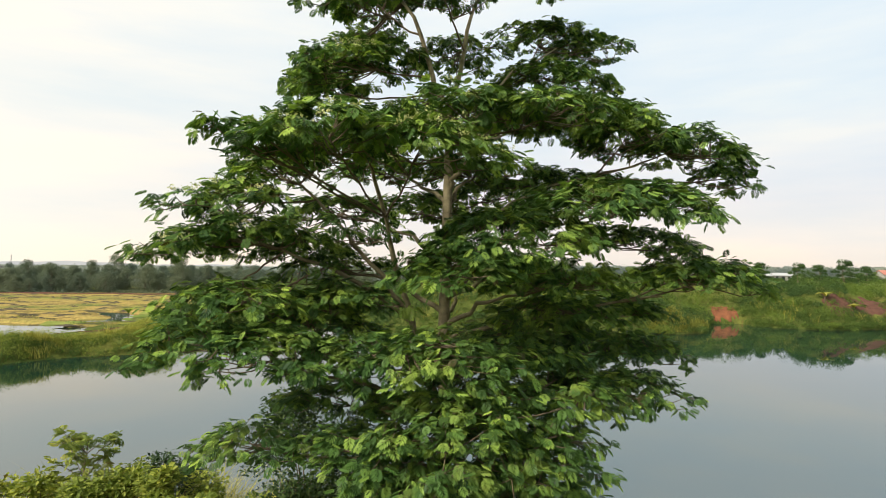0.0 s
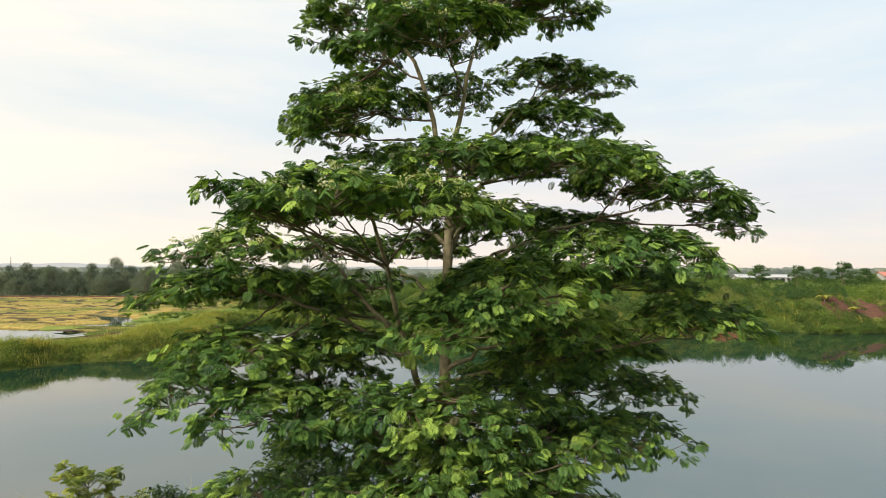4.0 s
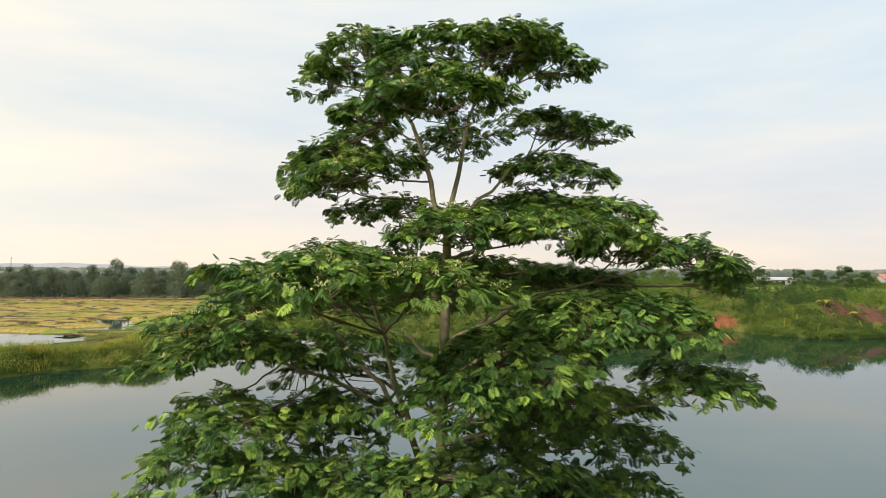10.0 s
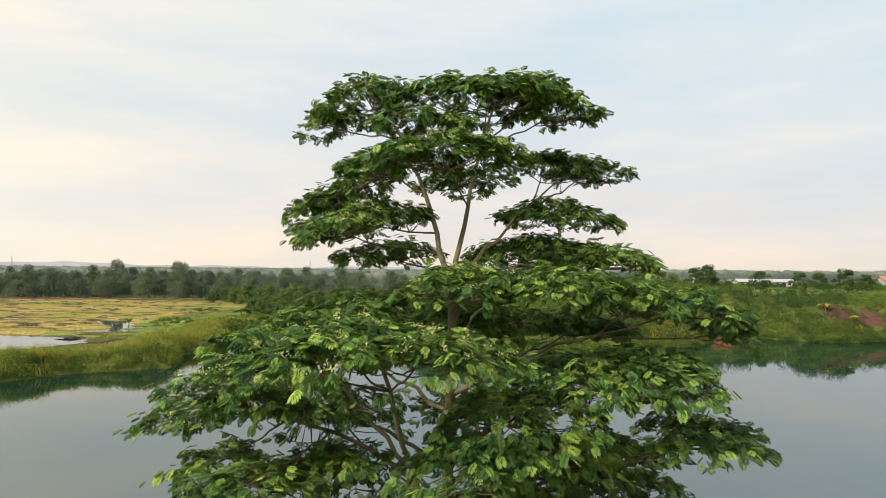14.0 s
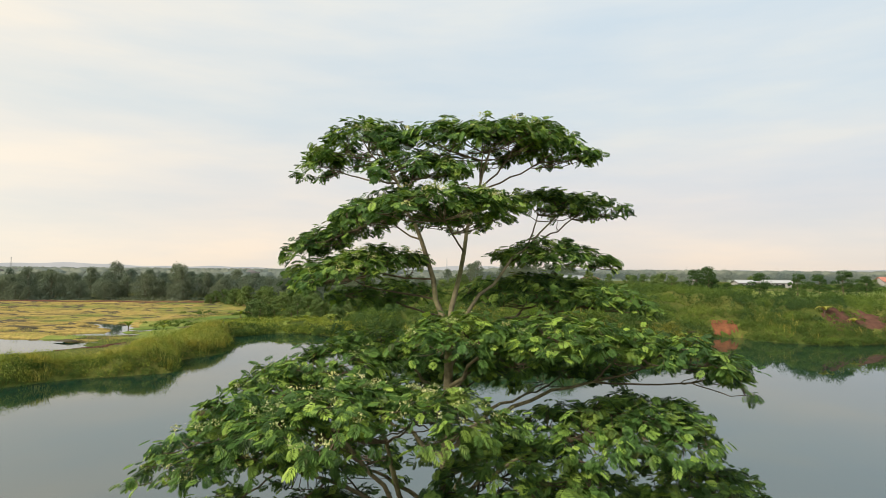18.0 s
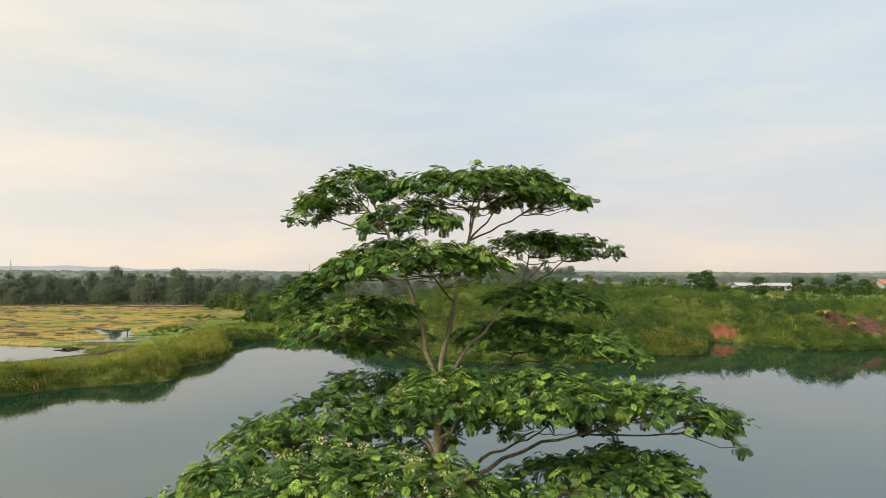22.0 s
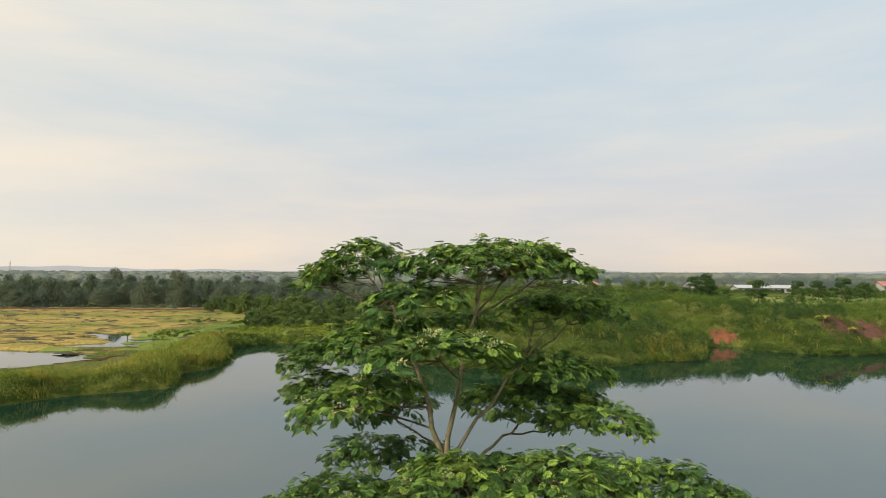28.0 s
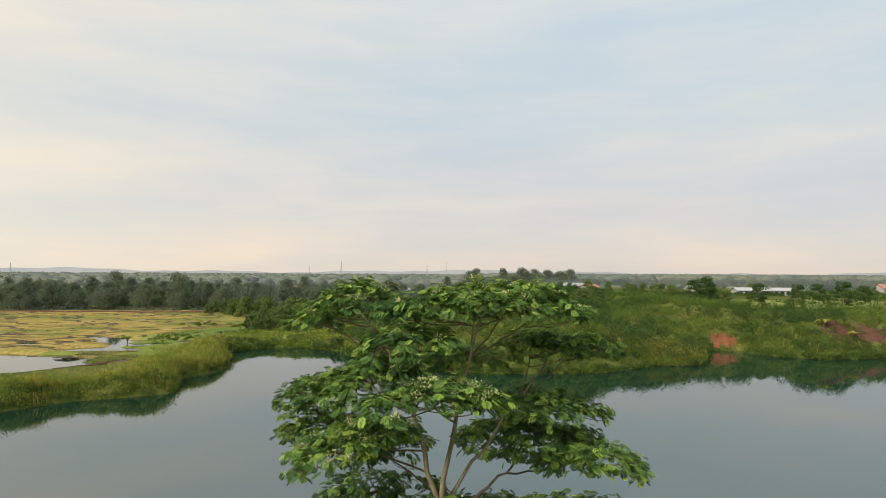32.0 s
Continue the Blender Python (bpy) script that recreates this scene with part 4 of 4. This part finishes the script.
wood_kinds = [woodland_tree(h, w, c, "broad green woodland tree in the tree line", HAZED_WOOD_LEAF) for h, w, c in ((11.0, 10.5, 26), (9.5, 11, 24), (13.0, 8, 24), (8, 9.5, 20), (10.0, 11.5, 25), (12.0, 7, 22), (9.0, 13, 27))]
spots = [(x + RNG.uniform(-3, 3), 283 + 0.05 * (x + 150) + RNG.uniform(-4, 10)) for x in np.arange(-262, -50, 3.7)]
spots += [(x + RNG.uniform(-4, 4), 300 + RNG.uniform(0, 34)) for x in np.arange(-275, -40, 5.0)]
spots += [(x + RNG.uniform(-3, 3), 236 + 0.75 * (-44 - x) + RNG.uniform(-3, 18)) for x in np.arange(-106, -24, 3.4)]
spots += [(x + RNG.uniform(-4, 4), 335 + RNG.uniform(0, 60)) for x in np.arange(-310, 60, 5.5)]
plant(wood_kinds, spots, 0.62, 1.32)
plant([copy_thing(wood_kinds[0], pose(0, 0, 0)), copy_thing(wood_kinds[4], pose(0, 0, 0))], [(-132, 400), (-157, 402), (-143, 412), (-168, 396), (-200, 380), (78, 500), (90, 506), (100, 498), (109, 503)], 1.2, 1.45)
pile = Pile()
x = RNG.uniform(-300, -40, 900)
y = 279 + 0.05 * (x + 150) + RNG.uniform(-3, 12, 900)
shrubs(pile, np.stack([x, y, land_height(x, y)], 1), RNG.uniform(0.9, 2.2, 900), 40, 0.9)
tagged(new("undergrowth", pile.mesh("undergrowth", HAZED_WOOD_LEAF)), "leafy undergrowth at the foot of the tree line", "undergrowth", "", "stuff")
bush_kinds = [woodland_tree(h, w, c, "round-crowned small tree amid the scrub", GROVE_LEAF) for h, w, c in ((5.5, 5.5, 10), (4.4, 5, 9), (6.5, 5, 11))]
spots = [(x, y) for x, y in zip(RNG.uniform(-40, 260, 95), RNG.uniform(205, 330, 95)) if not (90 < x < 205 and y < 318)]
spots += [(x, y) for x, y in zip(RNG.uniform(-62, -18, 26), RNG.uniform(176, 225, 26))]
plant(bush_kinds, spots)
plant([copy_thing(k, pose(0, 0, 0)) for k in bush_kinds], [(x, 219 + 0.75 * (-44 - x) + RNG.uniform(-7, 9)) for x in np.arange(-102, -24, 2.8)], 1.0, 1.6)
shade_kinds = [woodland_tree(h, w, c, "layered umbrella-crowned tree on the field edge", SHADE_LEAF, True) for h, w, c in ((9.4, 7.6, 17), (8.0, 7.4, 14))]
plant(shade_kinds, [(128.6, 190), (139, 218), (117, 195), (152, 212), (93, 207), (97, 213), (88, 205)], 0.85, 1.05)
plant([copy_thing(shade_kinds[1], pose(0, 0, 0))], [(106, 198), (100, 208), (147, 226), (163, 232)], 0.45, 0.7)

# woods farther off
def woods_at(y0, y1, n, tall):
    y = RNG.uniform(y0 ** 0.5, y1 ** 0.5, n) ** 2
    x = RNG.uniform(-0.85, 0.85, n) * y
    clear = (x > 60) & (x < 215) & (y < 395)
    x, y = x[~clear], y[~clear]
    return x, y, tall * RNG.uniform(0.5, 1.15, len(x)), surface(x, y)


pile = Pile()
x, y, h, z = woods_at(340, 600, 1500, 7.5)
for _ in range(3):
    grown(pile, np.stack([x + RNG.normal(0, 0.3, len(x)) * h, y, z + h * RNG.uniform(0.35, 0.75, len(x))], 1), h * 0.38, 0.85, 44, 0.75)
tagged(new("woods", pile.mesh("woods", MID_HAZY_LEAF)), "green woods stretching away from the lake, leaves paled for haze", "woods", "", "stuff")
DOME = [(math.cos(a) * math.cos(e), math.sin(a) * math.cos(e), math.sin(e)) for e in (-0.5, 0.15, 0.7, 1.2) for a in np.arange(8) * math.pi / 4] + [(0, 0, 1)]
DOME = np.array(DOME)
DOME[:8, 2] = -0.9
DOME_FACES = np.array([t for k in range(3) for i in range(8) for t in ((8 * k + i, 8 * k + (i + 1) % 8, 8 * k + 8 + (i + 1) % 8), (8 * k + i, 8 * k + 8 + (i + 1) % 8, 8 * k + 8 + i))] + [(24 + i, 24 + (i + 1) % 8, 32) for i in range(8)])
pile = Pile()
x, y, h, z = woods_at(600, 2600, 4400, 10)
for k in range(len(x)):
    lump = DOME * RNG.uniform(0.7, 1.25, (33, 1)) * [h[k] * RNG.uniform(0.7, 1.2), h[k] * 0.6, h[k] * 0.5]
    pile.add(lump + [x[k], y[k], z[k] + h[k] * 0.3], DOME_FACES)
for near, far, per, leaf in ((600, 1000, 70, 1.2), (1000, 1700, 36, 1.9), (1700, 2600, 16, 3.0)):
    s = (y >= near) & (y < far)
    for _ in range(2):
        at = np.stack([x + RNG.normal(0, 0.35, len(x)) * h, y, z + h * RNG.uniform(0.25, 0.62, len(x))], 1)
        grown(pile, at[s], h[s] * 0.55, 0.85, per // 2, leaf)
tagged(new("far_woods", pile.mesh("far_woods", HAZY_LEAF, True)), "woods reaching to the horizon, leaf colour paled for mist", "woods", "", "stuff")


# a pale ridge where the land meets the sky; it emits its haze colour itself
HILLS = bpy.data.materials.new("haze_glow_hills")
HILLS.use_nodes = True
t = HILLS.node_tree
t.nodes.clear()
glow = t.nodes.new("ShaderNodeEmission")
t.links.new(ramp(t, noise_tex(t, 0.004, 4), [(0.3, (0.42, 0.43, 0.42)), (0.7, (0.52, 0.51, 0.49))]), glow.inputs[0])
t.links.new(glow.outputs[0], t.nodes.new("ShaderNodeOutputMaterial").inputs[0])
v, f = [], []
for i in range(240):
    a = radians(-50 + 100 * i / 239)
    x, y = 4300 * math.sin(a), 4300 * math.cos(a)
    h = 24 + 9 * math.sin(a * 9 + 1) + 5 * math.sin(a * 31) + 2.5 * math.sin(a * 97)
    v += [(x, y, 0), (x, y, h)]
    if i:
        f.append((2 * i - 2, 2 * i, 2 * i + 1, 2 * i - 1))
tagged(new("backdrop", mesh_of("backdrop", v, f, HILLS)), "pale ridge on the horizon, its mist given by its own glow", "hills", "", "structure")


# ---- the near bank ----
def ground_at(x, y):
    return float(land_height(np.array([float(x)]), np.array([float(y)]))[0])


def leafy_bush(x, y, width, height, clumps, leaf, mat, label, shapes=None, per=260, name="bush"):
    """A bush: stems from one root and clumps of leaves with gaps between."""
    thing = tagged(new(name), label, name, "growth on the near bank")
    thing.location = (x, y, ground_at(x, y))
    wood, crown = Pile(), Pile()
    for k in range(clumps):
        a, q = RNG.uniform(0, 6.3), math.sqrt(RNG.uniform(0.02, 1))
        z = height * RNG.uniform(0.2, 1.0) * (1 - 0.35 * q * q)
        tip = np.array([width * 0.5 * q * math.cos(a), width * 0.5 * q * math.sin(a), z])
        wood.add(*tube(curve((0.05 * math.cos(a), 0.05 * math.sin(a), -0.15), tip * [0.35, 0.35, 0.6], tip, 7), np.linspace(0.022, 0.005, 7), 5))
        n = per
        r = 0.19 * (width + height) * 0.5 * RNG.uniform(0.7, 1.25)
        az, el = RNG.uniform(0, 6.3, n), np.arcsin(RNG.uniform(-0.8, 1, n))
        off = np.stack([-np.sin(az) * np.cos(el), np.cos(az) * np.cos(el), np.sin(el) * 0.75], 1) * (r * RNG.uniform(0.3, 1.05, n))[:, None]
        scatter(crown, shapes or RHOMBS, tip + off, az + RNG.normal(0, 0.7, n), RNG.normal(0.1, 0.5, n), RNG.normal(0, 0.4, n), leaf * RNG.uniform(0.6, 1.3, n))
    part("stem", wood.mesh("stem", TWIG, True), thing)
    part("foliage", crown.mesh("foliage", mat), thing, "", "stuff")
    return thing


leafy_bush(-3.35, 9.6, 1.7, 2.0, 24, 1.15, BUSH_LEAF, "light green feathery bush beside the large tree", FRONDS, 110)
leafy_bush(-2.1, 10.2, 2.1, 3.5, 24, 0.075, FINE_LEAF, "dark fine-leaved bush beneath the large tree", None, 900)
leafy_bush(-1.0, 10.4, 2.0, 3.6, 18, 0.075, FINE_LEAF, "dark fine-leaved bush beneath the large tree", None, 800)
leafy_bush(-5.15, 11.6, 1.2, 2.5, 30, 0.075, FINE_LEAF, "compact dark leafy bush on the near bank", None, 420)
leafy_bush(-6.1, 11.9, 1.2, 2.35, 14, 0.09, BUSH_LEAF, "yellow-green leafy bush on the near bank", None, 380)
leafy_bush(-4.5, 11.2, 1.1, 2.1, 10, 0.09, BUSH_LEAF, "yellow-green leafy bush on the near bank", None, 380)
leafy_bush(-8.3, 11.8, 0.8, 2.1, 7, 0.13, BUSH_LEAF, "small yellow-green bush on the near bank", None, 260)

for x, y, w, h in ((-7.6, 11.4, 0.9, 1.9), (-6.6, 11.2, 1.2, 2.1), (-5.75, 11.3, 1.2, 2.25), (-4.85, 10.8, 1.1, 2.0), (-6.2, 10.9, 1.1, 2.0)):
    leafy_bush(x, y, w, h, 12, 0.10, BUSH_LEAF, "yellow-green leafy bush on the near bank", None, 420)
sapling = tagged(new("sapling"), "slender young tree with airy feathery leaves", "sapling", "growth on the near bank")
sapling.location = (-6.95, 11.6, ground_at(-6.95, 11.6))
wood, crown = Pile(), Pile()
stem = curve((0, 0, -0.2), (0.1, 0, 1.1), (0.14, 0, 2.3), 10, 0.02)
wood.add(*tube(stem, np.linspace(0.035, 0.012, 10), 6))
for k in range(34):
    base = stem[4 + k % 6]
    a = RNG.uniform(0, 6.3)
    tip = base + np.array([0.55 * math.cos(a) * RNG.uniform(0.4, 1), 0.55 * math.sin(a) * RNG.uniform(0.4, 1), RNG.uniform(0.15, 0.55)])
    wood.add(*tube(curve(base, (base + tip) / 2 + [0, 0, 0.08], tip, 5), np.linspace(0.010, 0.004, 5), 4))
    n = 13
    scatter(crown, FRONDS, np.repeat(tip[None], n, 0) + RNG.normal(0, 0.05, (n, 3)), RNG.uniform(0, 6.3, n), RNG.normal(0.05, 0.35, n), RNG.normal(0, 0.3, n), RNG.uniform(0.95, 1.5, n))
part("trunk", wood.mesh("trunk", TWIG, True), sapling)
part("foliage", crown.mesh("foliage", BUSH_LEAF), sapling, "", "stuff")

pile = Pile()
at, d = on_land(5200, -12, -2.6, 9.5, 15, 5, 40)
n = len(at) * 8
p = np.repeat(at, 8, 0) + np.concatenate([RNG.normal(0, 0.1, (n, 2)), np.full((n, 1), -0.1)], 1)
h = np.repeat((2.0 + 0.3 * np.sin(at[:, 0] * 2.1)) * RNG.uniform(0.7, 1.15, len(at)), 8) * RNG.uniform(0.65, 1.1, n)
scatter(pile, [grass_shape(w, bnd) for w in (0.003, 0.005) for bnd in (0.2, 0.45, 0.8)], p, RNG.uniform(0, 6.3, n), np.zeros(n), RNG.normal(0, 0.1, n), h)
tagged(new("near_grass", pile.mesh("near_grass", GRASS)), "yellow-green tall grass on the near bank", "grass", "", "stuff")


# ---- buildings and masts in the distance ----
def box_mesh(name, x0, x1, y0, y1, z0, z1, mat):
    v = [(x, y, z) for z in (z0, z1) for y in (y0, y1) for x in (x0, x1)]
    f = [(0, 2, 3, 1), (4, 5, 7, 6), (0, 1, 5, 4), (2, 6, 7, 3), (0, 4, 6, 2), (1, 3, 7, 5)]
    return mesh_of(name, v, f, mat)


def house(x, y, length, depth, eaves, ridge, roof_mat, turn, windows, label):
    """A low building with a pitched roof that overhangs its walls, a door and windows on the lake side."""
    thing = tagged(new("house"), label, "building", "buildings beyond the lake")
    thing.matrix_basis = pose(x, y, ground_at(x, y) - 0.2, 0, 0, turn)
    part("wall", box_mesh("wall", -length / 2, length / 2, 0, depth, 0, eaves, PLASTER), thing)
    o, th = 0.7, 0.18
    v = []
    for dz in (0, th):
        v += [(-length / 2 - o, -o, eaves - 0.25 + dz), (length / 2 + o, -o, eaves - 0.25 + dz), (length / 2 + o, depth / 2, ridge + dz), (-length / 2 - o, depth / 2, ridge + dz),
              (length / 2 + o, depth + o, eaves - 0.25 + dz), (-length / 2 - o, depth + o, eaves - 0.25 + dz)]
    f = [(6, 7, 8, 9), (9, 8, 10, 11), (0, 3, 2, 1), (3, 5, 4, 2), (0, 1, 7, 6), (5, 11, 10, 4), (1, 2, 8, 7), (2, 4, 10, 8), (0, 6, 9, 3), (3, 9, 11, 5)]
    part("roof", mesh_of("roof", v, f, roof_mat), thing)
    gv = [(s * length / 2, 0.02, eaves - 0.02) for s in (-1, 1)] + [(s * length / 2, depth - 0.02, eaves - 0.02) for s in (-1, 1)] + [(s * length / 2, depth / 2, ridge - 0.02) for s in (-1, 1)]
    part("gable", mesh_of("gable", [gv[0], gv[4], gv[2]], [(0, 1, 2)], PLASTER), thing)
    part("gable", mesh_of("gable", [gv[1], gv[3], gv[5]], [(0, 1, 2)], PLASTER), thing)
    for k in range(windows):
        wx = -length / 2 + length * (k + 0.5) / windows
        part("window", box_mesh("window", wx - 0.6, wx + 0.6, -0.06, 0.05, eaves * 0.4, eaves * 0.8, DARK_GLASS), thing)
    part("door", box_mesh("door", -0.5 + length * 0.05, 0.5 + length * 0.05, -0.06, 0.05, 0.15, 2.2, DARK_GLASS), thing)
    return thing


house(165.5, 305, 24.5, 10, 2.7, 3.9, WHITE_ROOF, -6, 9, "long white-roofed shed among trees beyond the fields")
house(172, 299, 8, 8, 2.9, 4.0, WHITE_ROOF, -20, 3, "small white building at the end of a shed")
house(79, 372, 23, 12, 2.4, 4.2, GREY_ROOF, 8, 6, "grey-roofed building with pale walls amid trees")
house(94, 366, 8, 8, 2.4, 4.0, RED_ROOF, 30, 3, "small building with a faded red roof")
house(254, 332, 12, 8, 3.4, 5.6, RED_ROOF, 0, 4, "small red-roofed house behind the fields")
house(143, 335, 4.5, 5, 2.6, 5.0, WHITE_ROOF, 70, 2, "small white house among trees beyond the fields")
house(260, 326, 16, 8, 3.0, 4.2, WHITE_ROOF, 0, 5, "low white-roofed building by the fields")
house(-86, 398, 17, 9, 4.4, 5.9, WHITE_ROOF, 10, 5, "pale-roofed building showing between treetops")
house(-106, 430, 7, 7, 5.6, 7.6, RED_ROOF, 0, 2, "small red-roofed house between treetops")
house(-28, 430, 10, 8, 4.6, 6.2, WHITE_ROOF, 15, 3, "pale-roofed house half hidden by trees")


def mast(x, y, tall, label):
    """A lattice mast: four legs that close in, rings of struts and cross braces."""
    thing = tagged(new("radio_mast"), label, "mast", "masts on the horizon")
    thing.location = (x, y, ground_at(x, y))
    for sx in (-1, 1):
        for sy in (-1, 1):
            leg = Pile()
            leg.add(*tube([(sx * 1.9, sy * 1.9, -0.5), (sx * 1.0, sy * 1.0, tall * 0.5), (sx * 0.45, sy * 0.45, tall)], [0.22, 0.2, 0.18], 6))
            part("leg", leg.mesh("leg", STEEL, True), thing)
    brace = Pile()
    for k in range(12):
        z0, z1 = tall * k / 12, tall * (k + 1) / 12
        w0, w1 = 1.9 - 1.45 * k / 12, 1.9 - 1.45 * (k + 1) / 12
        for a, c in (((-w0, -w0, z0), (w1, -w1, z1)), ((w0, -w0, z0), (-w1, -w1, z1)), ((-w0, w0, z0), (-w1, -w1, z1)), ((w0, w0, z0), (w1, -w1, z1)), ((-w1, -w1, z1), (w1, -w1, z1))):
            brace.add(*tube([a, c], [0.09, 0.09], 4))
    part("brace", brace.mesh("brace", STEEL), thing)
    tip = Pile()
    tip.add(*tube([(0, 0, tall - 1), (0, 0, tall + 5)], [0.12, 0.05], 5))
    part("antenna", tip.mesh("antenna", STEEL), thing)


for x, y, tall in ((-257, 1500, 42), (-338, 1500, 28), (-38, 1450, 36), (10, 1450, 40), (-1110, 1520, 34)):
    mast(x, y, tall, "slim grey lattice mast rising from far woods")


# ---- plants on the marsh ----
def palm_plant(x, y, tall, label, mat=BUSH_LEAF):
    """A young broad-leaved plant: a short stem and a head of long arching leaves."""
    thing = tagged(new("banana_plant"), label, "plant", "plants on the marsh")
    thing.location = (x, y, ground_at(x, y))
    stem = Pile()
    stem.add(*tube([(0, 0, -0.3), (0.05, 0, tall * 0.2), (0.1, 0, tall * 0.36)], [0.16, 0.13, 0.09], 7))
    part("stem", stem.mesh("stem", TWIG, True), thing)
    for k in range(9):
        a = k * 0.7 + RNG.uniform(-0.2, 0.2)
        length = tall * RNG.uniform(0.5, 0.75)
        p = curve((0, 0, 0), (0, length * 0.4, length * 0.65), (0, length, length * RNG.uniform(0.1, 0.5)), 7)
        w = 0.14 * length * np.sin(np.linspace(0.25, math.pi - 0.05, 7))
        v = np.concatenate([p + np.stack([-w, 0 * w, 0.3 * w], 1), p, p + np.stack([w, 0 * w, 0.3 * w], 1)])
        f = [(i + o, i + 1 + o, i + 8 + o, i + 7 + o) for o in (0, 7) for i in range(6)]
        leaf = part("leaf", mesh_of("leaf", v, f, mat, True), thing)
        leaf.matrix_basis = pose(0.1, 0, tall * 0.34, 0, 0, math.degrees(a))


for x, y, tall in ((-79.5, 150, 4.6), (-72, 153, 3.2), (-74, 158, 2.6), (-64, 188, 3.4), (-58, 192, 3.6), (-52, 196, 3.8), (-36, 163, 3.8), (-32, 170, 4.2), (-40, 172, 3.4), (-28, 178, 4.0)):
    palm_plant(x, y, tall, "young broad-leaved plant standing in wet grass")
pile = Pile()
at, d = on_land(5200, -190, -45, 96, 275, 11, 400)
s = (at[:, 2] > 0.12) & (np.sin(at[:, 0] * 0.11) + np.sin(at[:, 1] * 0.19 + at[:, 0] * 0.05) > 0.35)
tall_grass(pile, at[s], 9, np.full(int(s.sum()), 0.75), 0.45)
tagged(new("marsh_tussocks", pile.mesh("marsh_tussocks", GRASS)), "low green tussocks scattered over the marsh", "grass", "", "stuff")

pile = Pile()
at, d = on_land(9000, -125, -48, 60, 150, 8, 24)
s = at[:, 2] > 0.1
tall_grass(pile, at[s], 8, np.where(d < 13, 0.95, 0.6)[s], 0.4)
tagged(new("verge_grass", pile.mesh("verge_grass", GRASS)), "yellow-green low grass behind the marsh bank", "grass", "", "stuff")

DRY_GRASS = leaf_material("dry_marsh_tuft", (0.16, 0.12, 0.045), (0.34, 0.26, 0.085), (0.47, 0.385, 0.14), 0.05, 0.3, 0.7)
pile = Pile()
at, d = on_land(9000, -200, -52, 98, 276, 10, 400)
s = (at[:, 2] > 0.08) & (np.sin(at[:, 0] * 0.16 + 2) + np.sin(at[:, 1] * 0.27 + at[:, 0] * 0.03) + RNG.normal(0, 0.5, len(at)) > 0.2)
tall_grass(pile, at[s], 8, np.full(int(s.sum()), 0.6), 0.5)
tagged(new("dry_tussocks", pile.mesh("dry_tussocks", DRY_GRASS)), "straw-coloured tussocks scattered over the marsh", "grass", "", "stuff")
MUD = soil_material("wet_mud", (0.06, 0.05, 0.036), (0.12, 0.10, 0.065))
pile = Pile()
at, d = on_land(260, -200, -60, 120, 276, 16, 400)
at = at[at[:, 2] > 0.1]
for x, y, z in at:
    k = 9
    a = np.arange(k) * 2 * math.pi / k
    r = RNG.uniform(0.7, 1.2, k) * RNG.uniform(0.5, 1.3)
    rim = np.stack([x + 3.0 * r * np.cos(a), y + 0.9 * r * np.sin(a), np.full(k, z - 0.12)], 1)
    pile.add(np.concatenate([rim, [[x, y, z + 0.32]]]), [(i, (i + 1) % k, k) for i in range(k)])
tagged(new("mud_patches", pile.mesh("mud_patches", MUD, True)), "dark wet mud humps between marsh grass", "mud", "", "stuff")

for x, y, tall in ((92, 142.5, 3.4), (97.5, 140.6, 3.0)):
    palm_plant(x, y, tall, "withered straw-coloured plant on the soil bank", GRASS)
pile = Pile()
for x0, y0, n in ((-76, 164, 26), (-71, 160, 14), (-60, 178, 22), (-48, 178, 22), (-66, 200, 20), (-84, 206, 24)):
    x, y = x0 + RNG.normal(0, 3.0, n), y0 + RNG.normal(0, 3.5, n)
    shrubs(pile, np.stack([x, y, surface(x, y)], 1), RNG.uniform(0.4, 1.0, n), 80, 0.34)
tagged(new("marsh_bushes", pile.mesh("marsh_bushes", SCRUB)), "small green bushes by the ponds and marsh edge", "bushes", "", "stuff")
pile = Pile()
at, d = on_land(7000, -92, -40, 125, 245, 8, 90)
s = (at[:, 2] > 0.05) & (at[:, 0] > -82 + 14 * step(175, 235, at[:, 1])) & (np.sin(at[:, 0] * 0.3) + np.sin(at[:, 1] * 0.23) > -0.9)
tall_grass(pile, at[s], 6, np.full(int(s.sum()), 0.9), 0.4)
tagged(new("wet_grass", pile.mesh("wet_grass", SCRUB_LIGHT)), "fresh green grass on wet ground behind the bank", "grass", "", "stuff")

# a heap of bare earth behind the tip of the marsh bank
for x, y, w, h in ((-61, 160, 3.2, 1.5), (-57.5, 161.5, 2.2, 1.1)):
    heap = Pile()
    lump = DOME * RNG.uniform(0.85, 1.12, (33, 1)) * [w, w * 0.6, h]
    lump[:8, 2] = -0.6
    heap.add(lump, DOME_FACES)
    ob = tagged(new("earth_heap", heap.mesh("earth_heap", SOIL, True)), "low heap of bare dark brown earth amid grass", "earth heap", "heaps of earth")
    ob.location = (x, y, ground_z(x, y))

pile = Pile()
for x0, x1, y0 in ((146, 184, 300.5), (62, 100, 361)):
    n = int((x1 - x0) * 2.2)
    x, y = RNG.uniform(x0, x1, n), y0 + RNG.normal(0, 0.8, n)
    shrubs(pile, np.stack([x, y, surface(x, y) + 0.3], 1), RNG.uniform(1.2, 2.0, n), 60, 0.8)
tagged(new("hedge", pile.mesh("hedge", SHADE_LEAF)), "dark hedges in front of the far buildings", "hedge", "", "stuff")
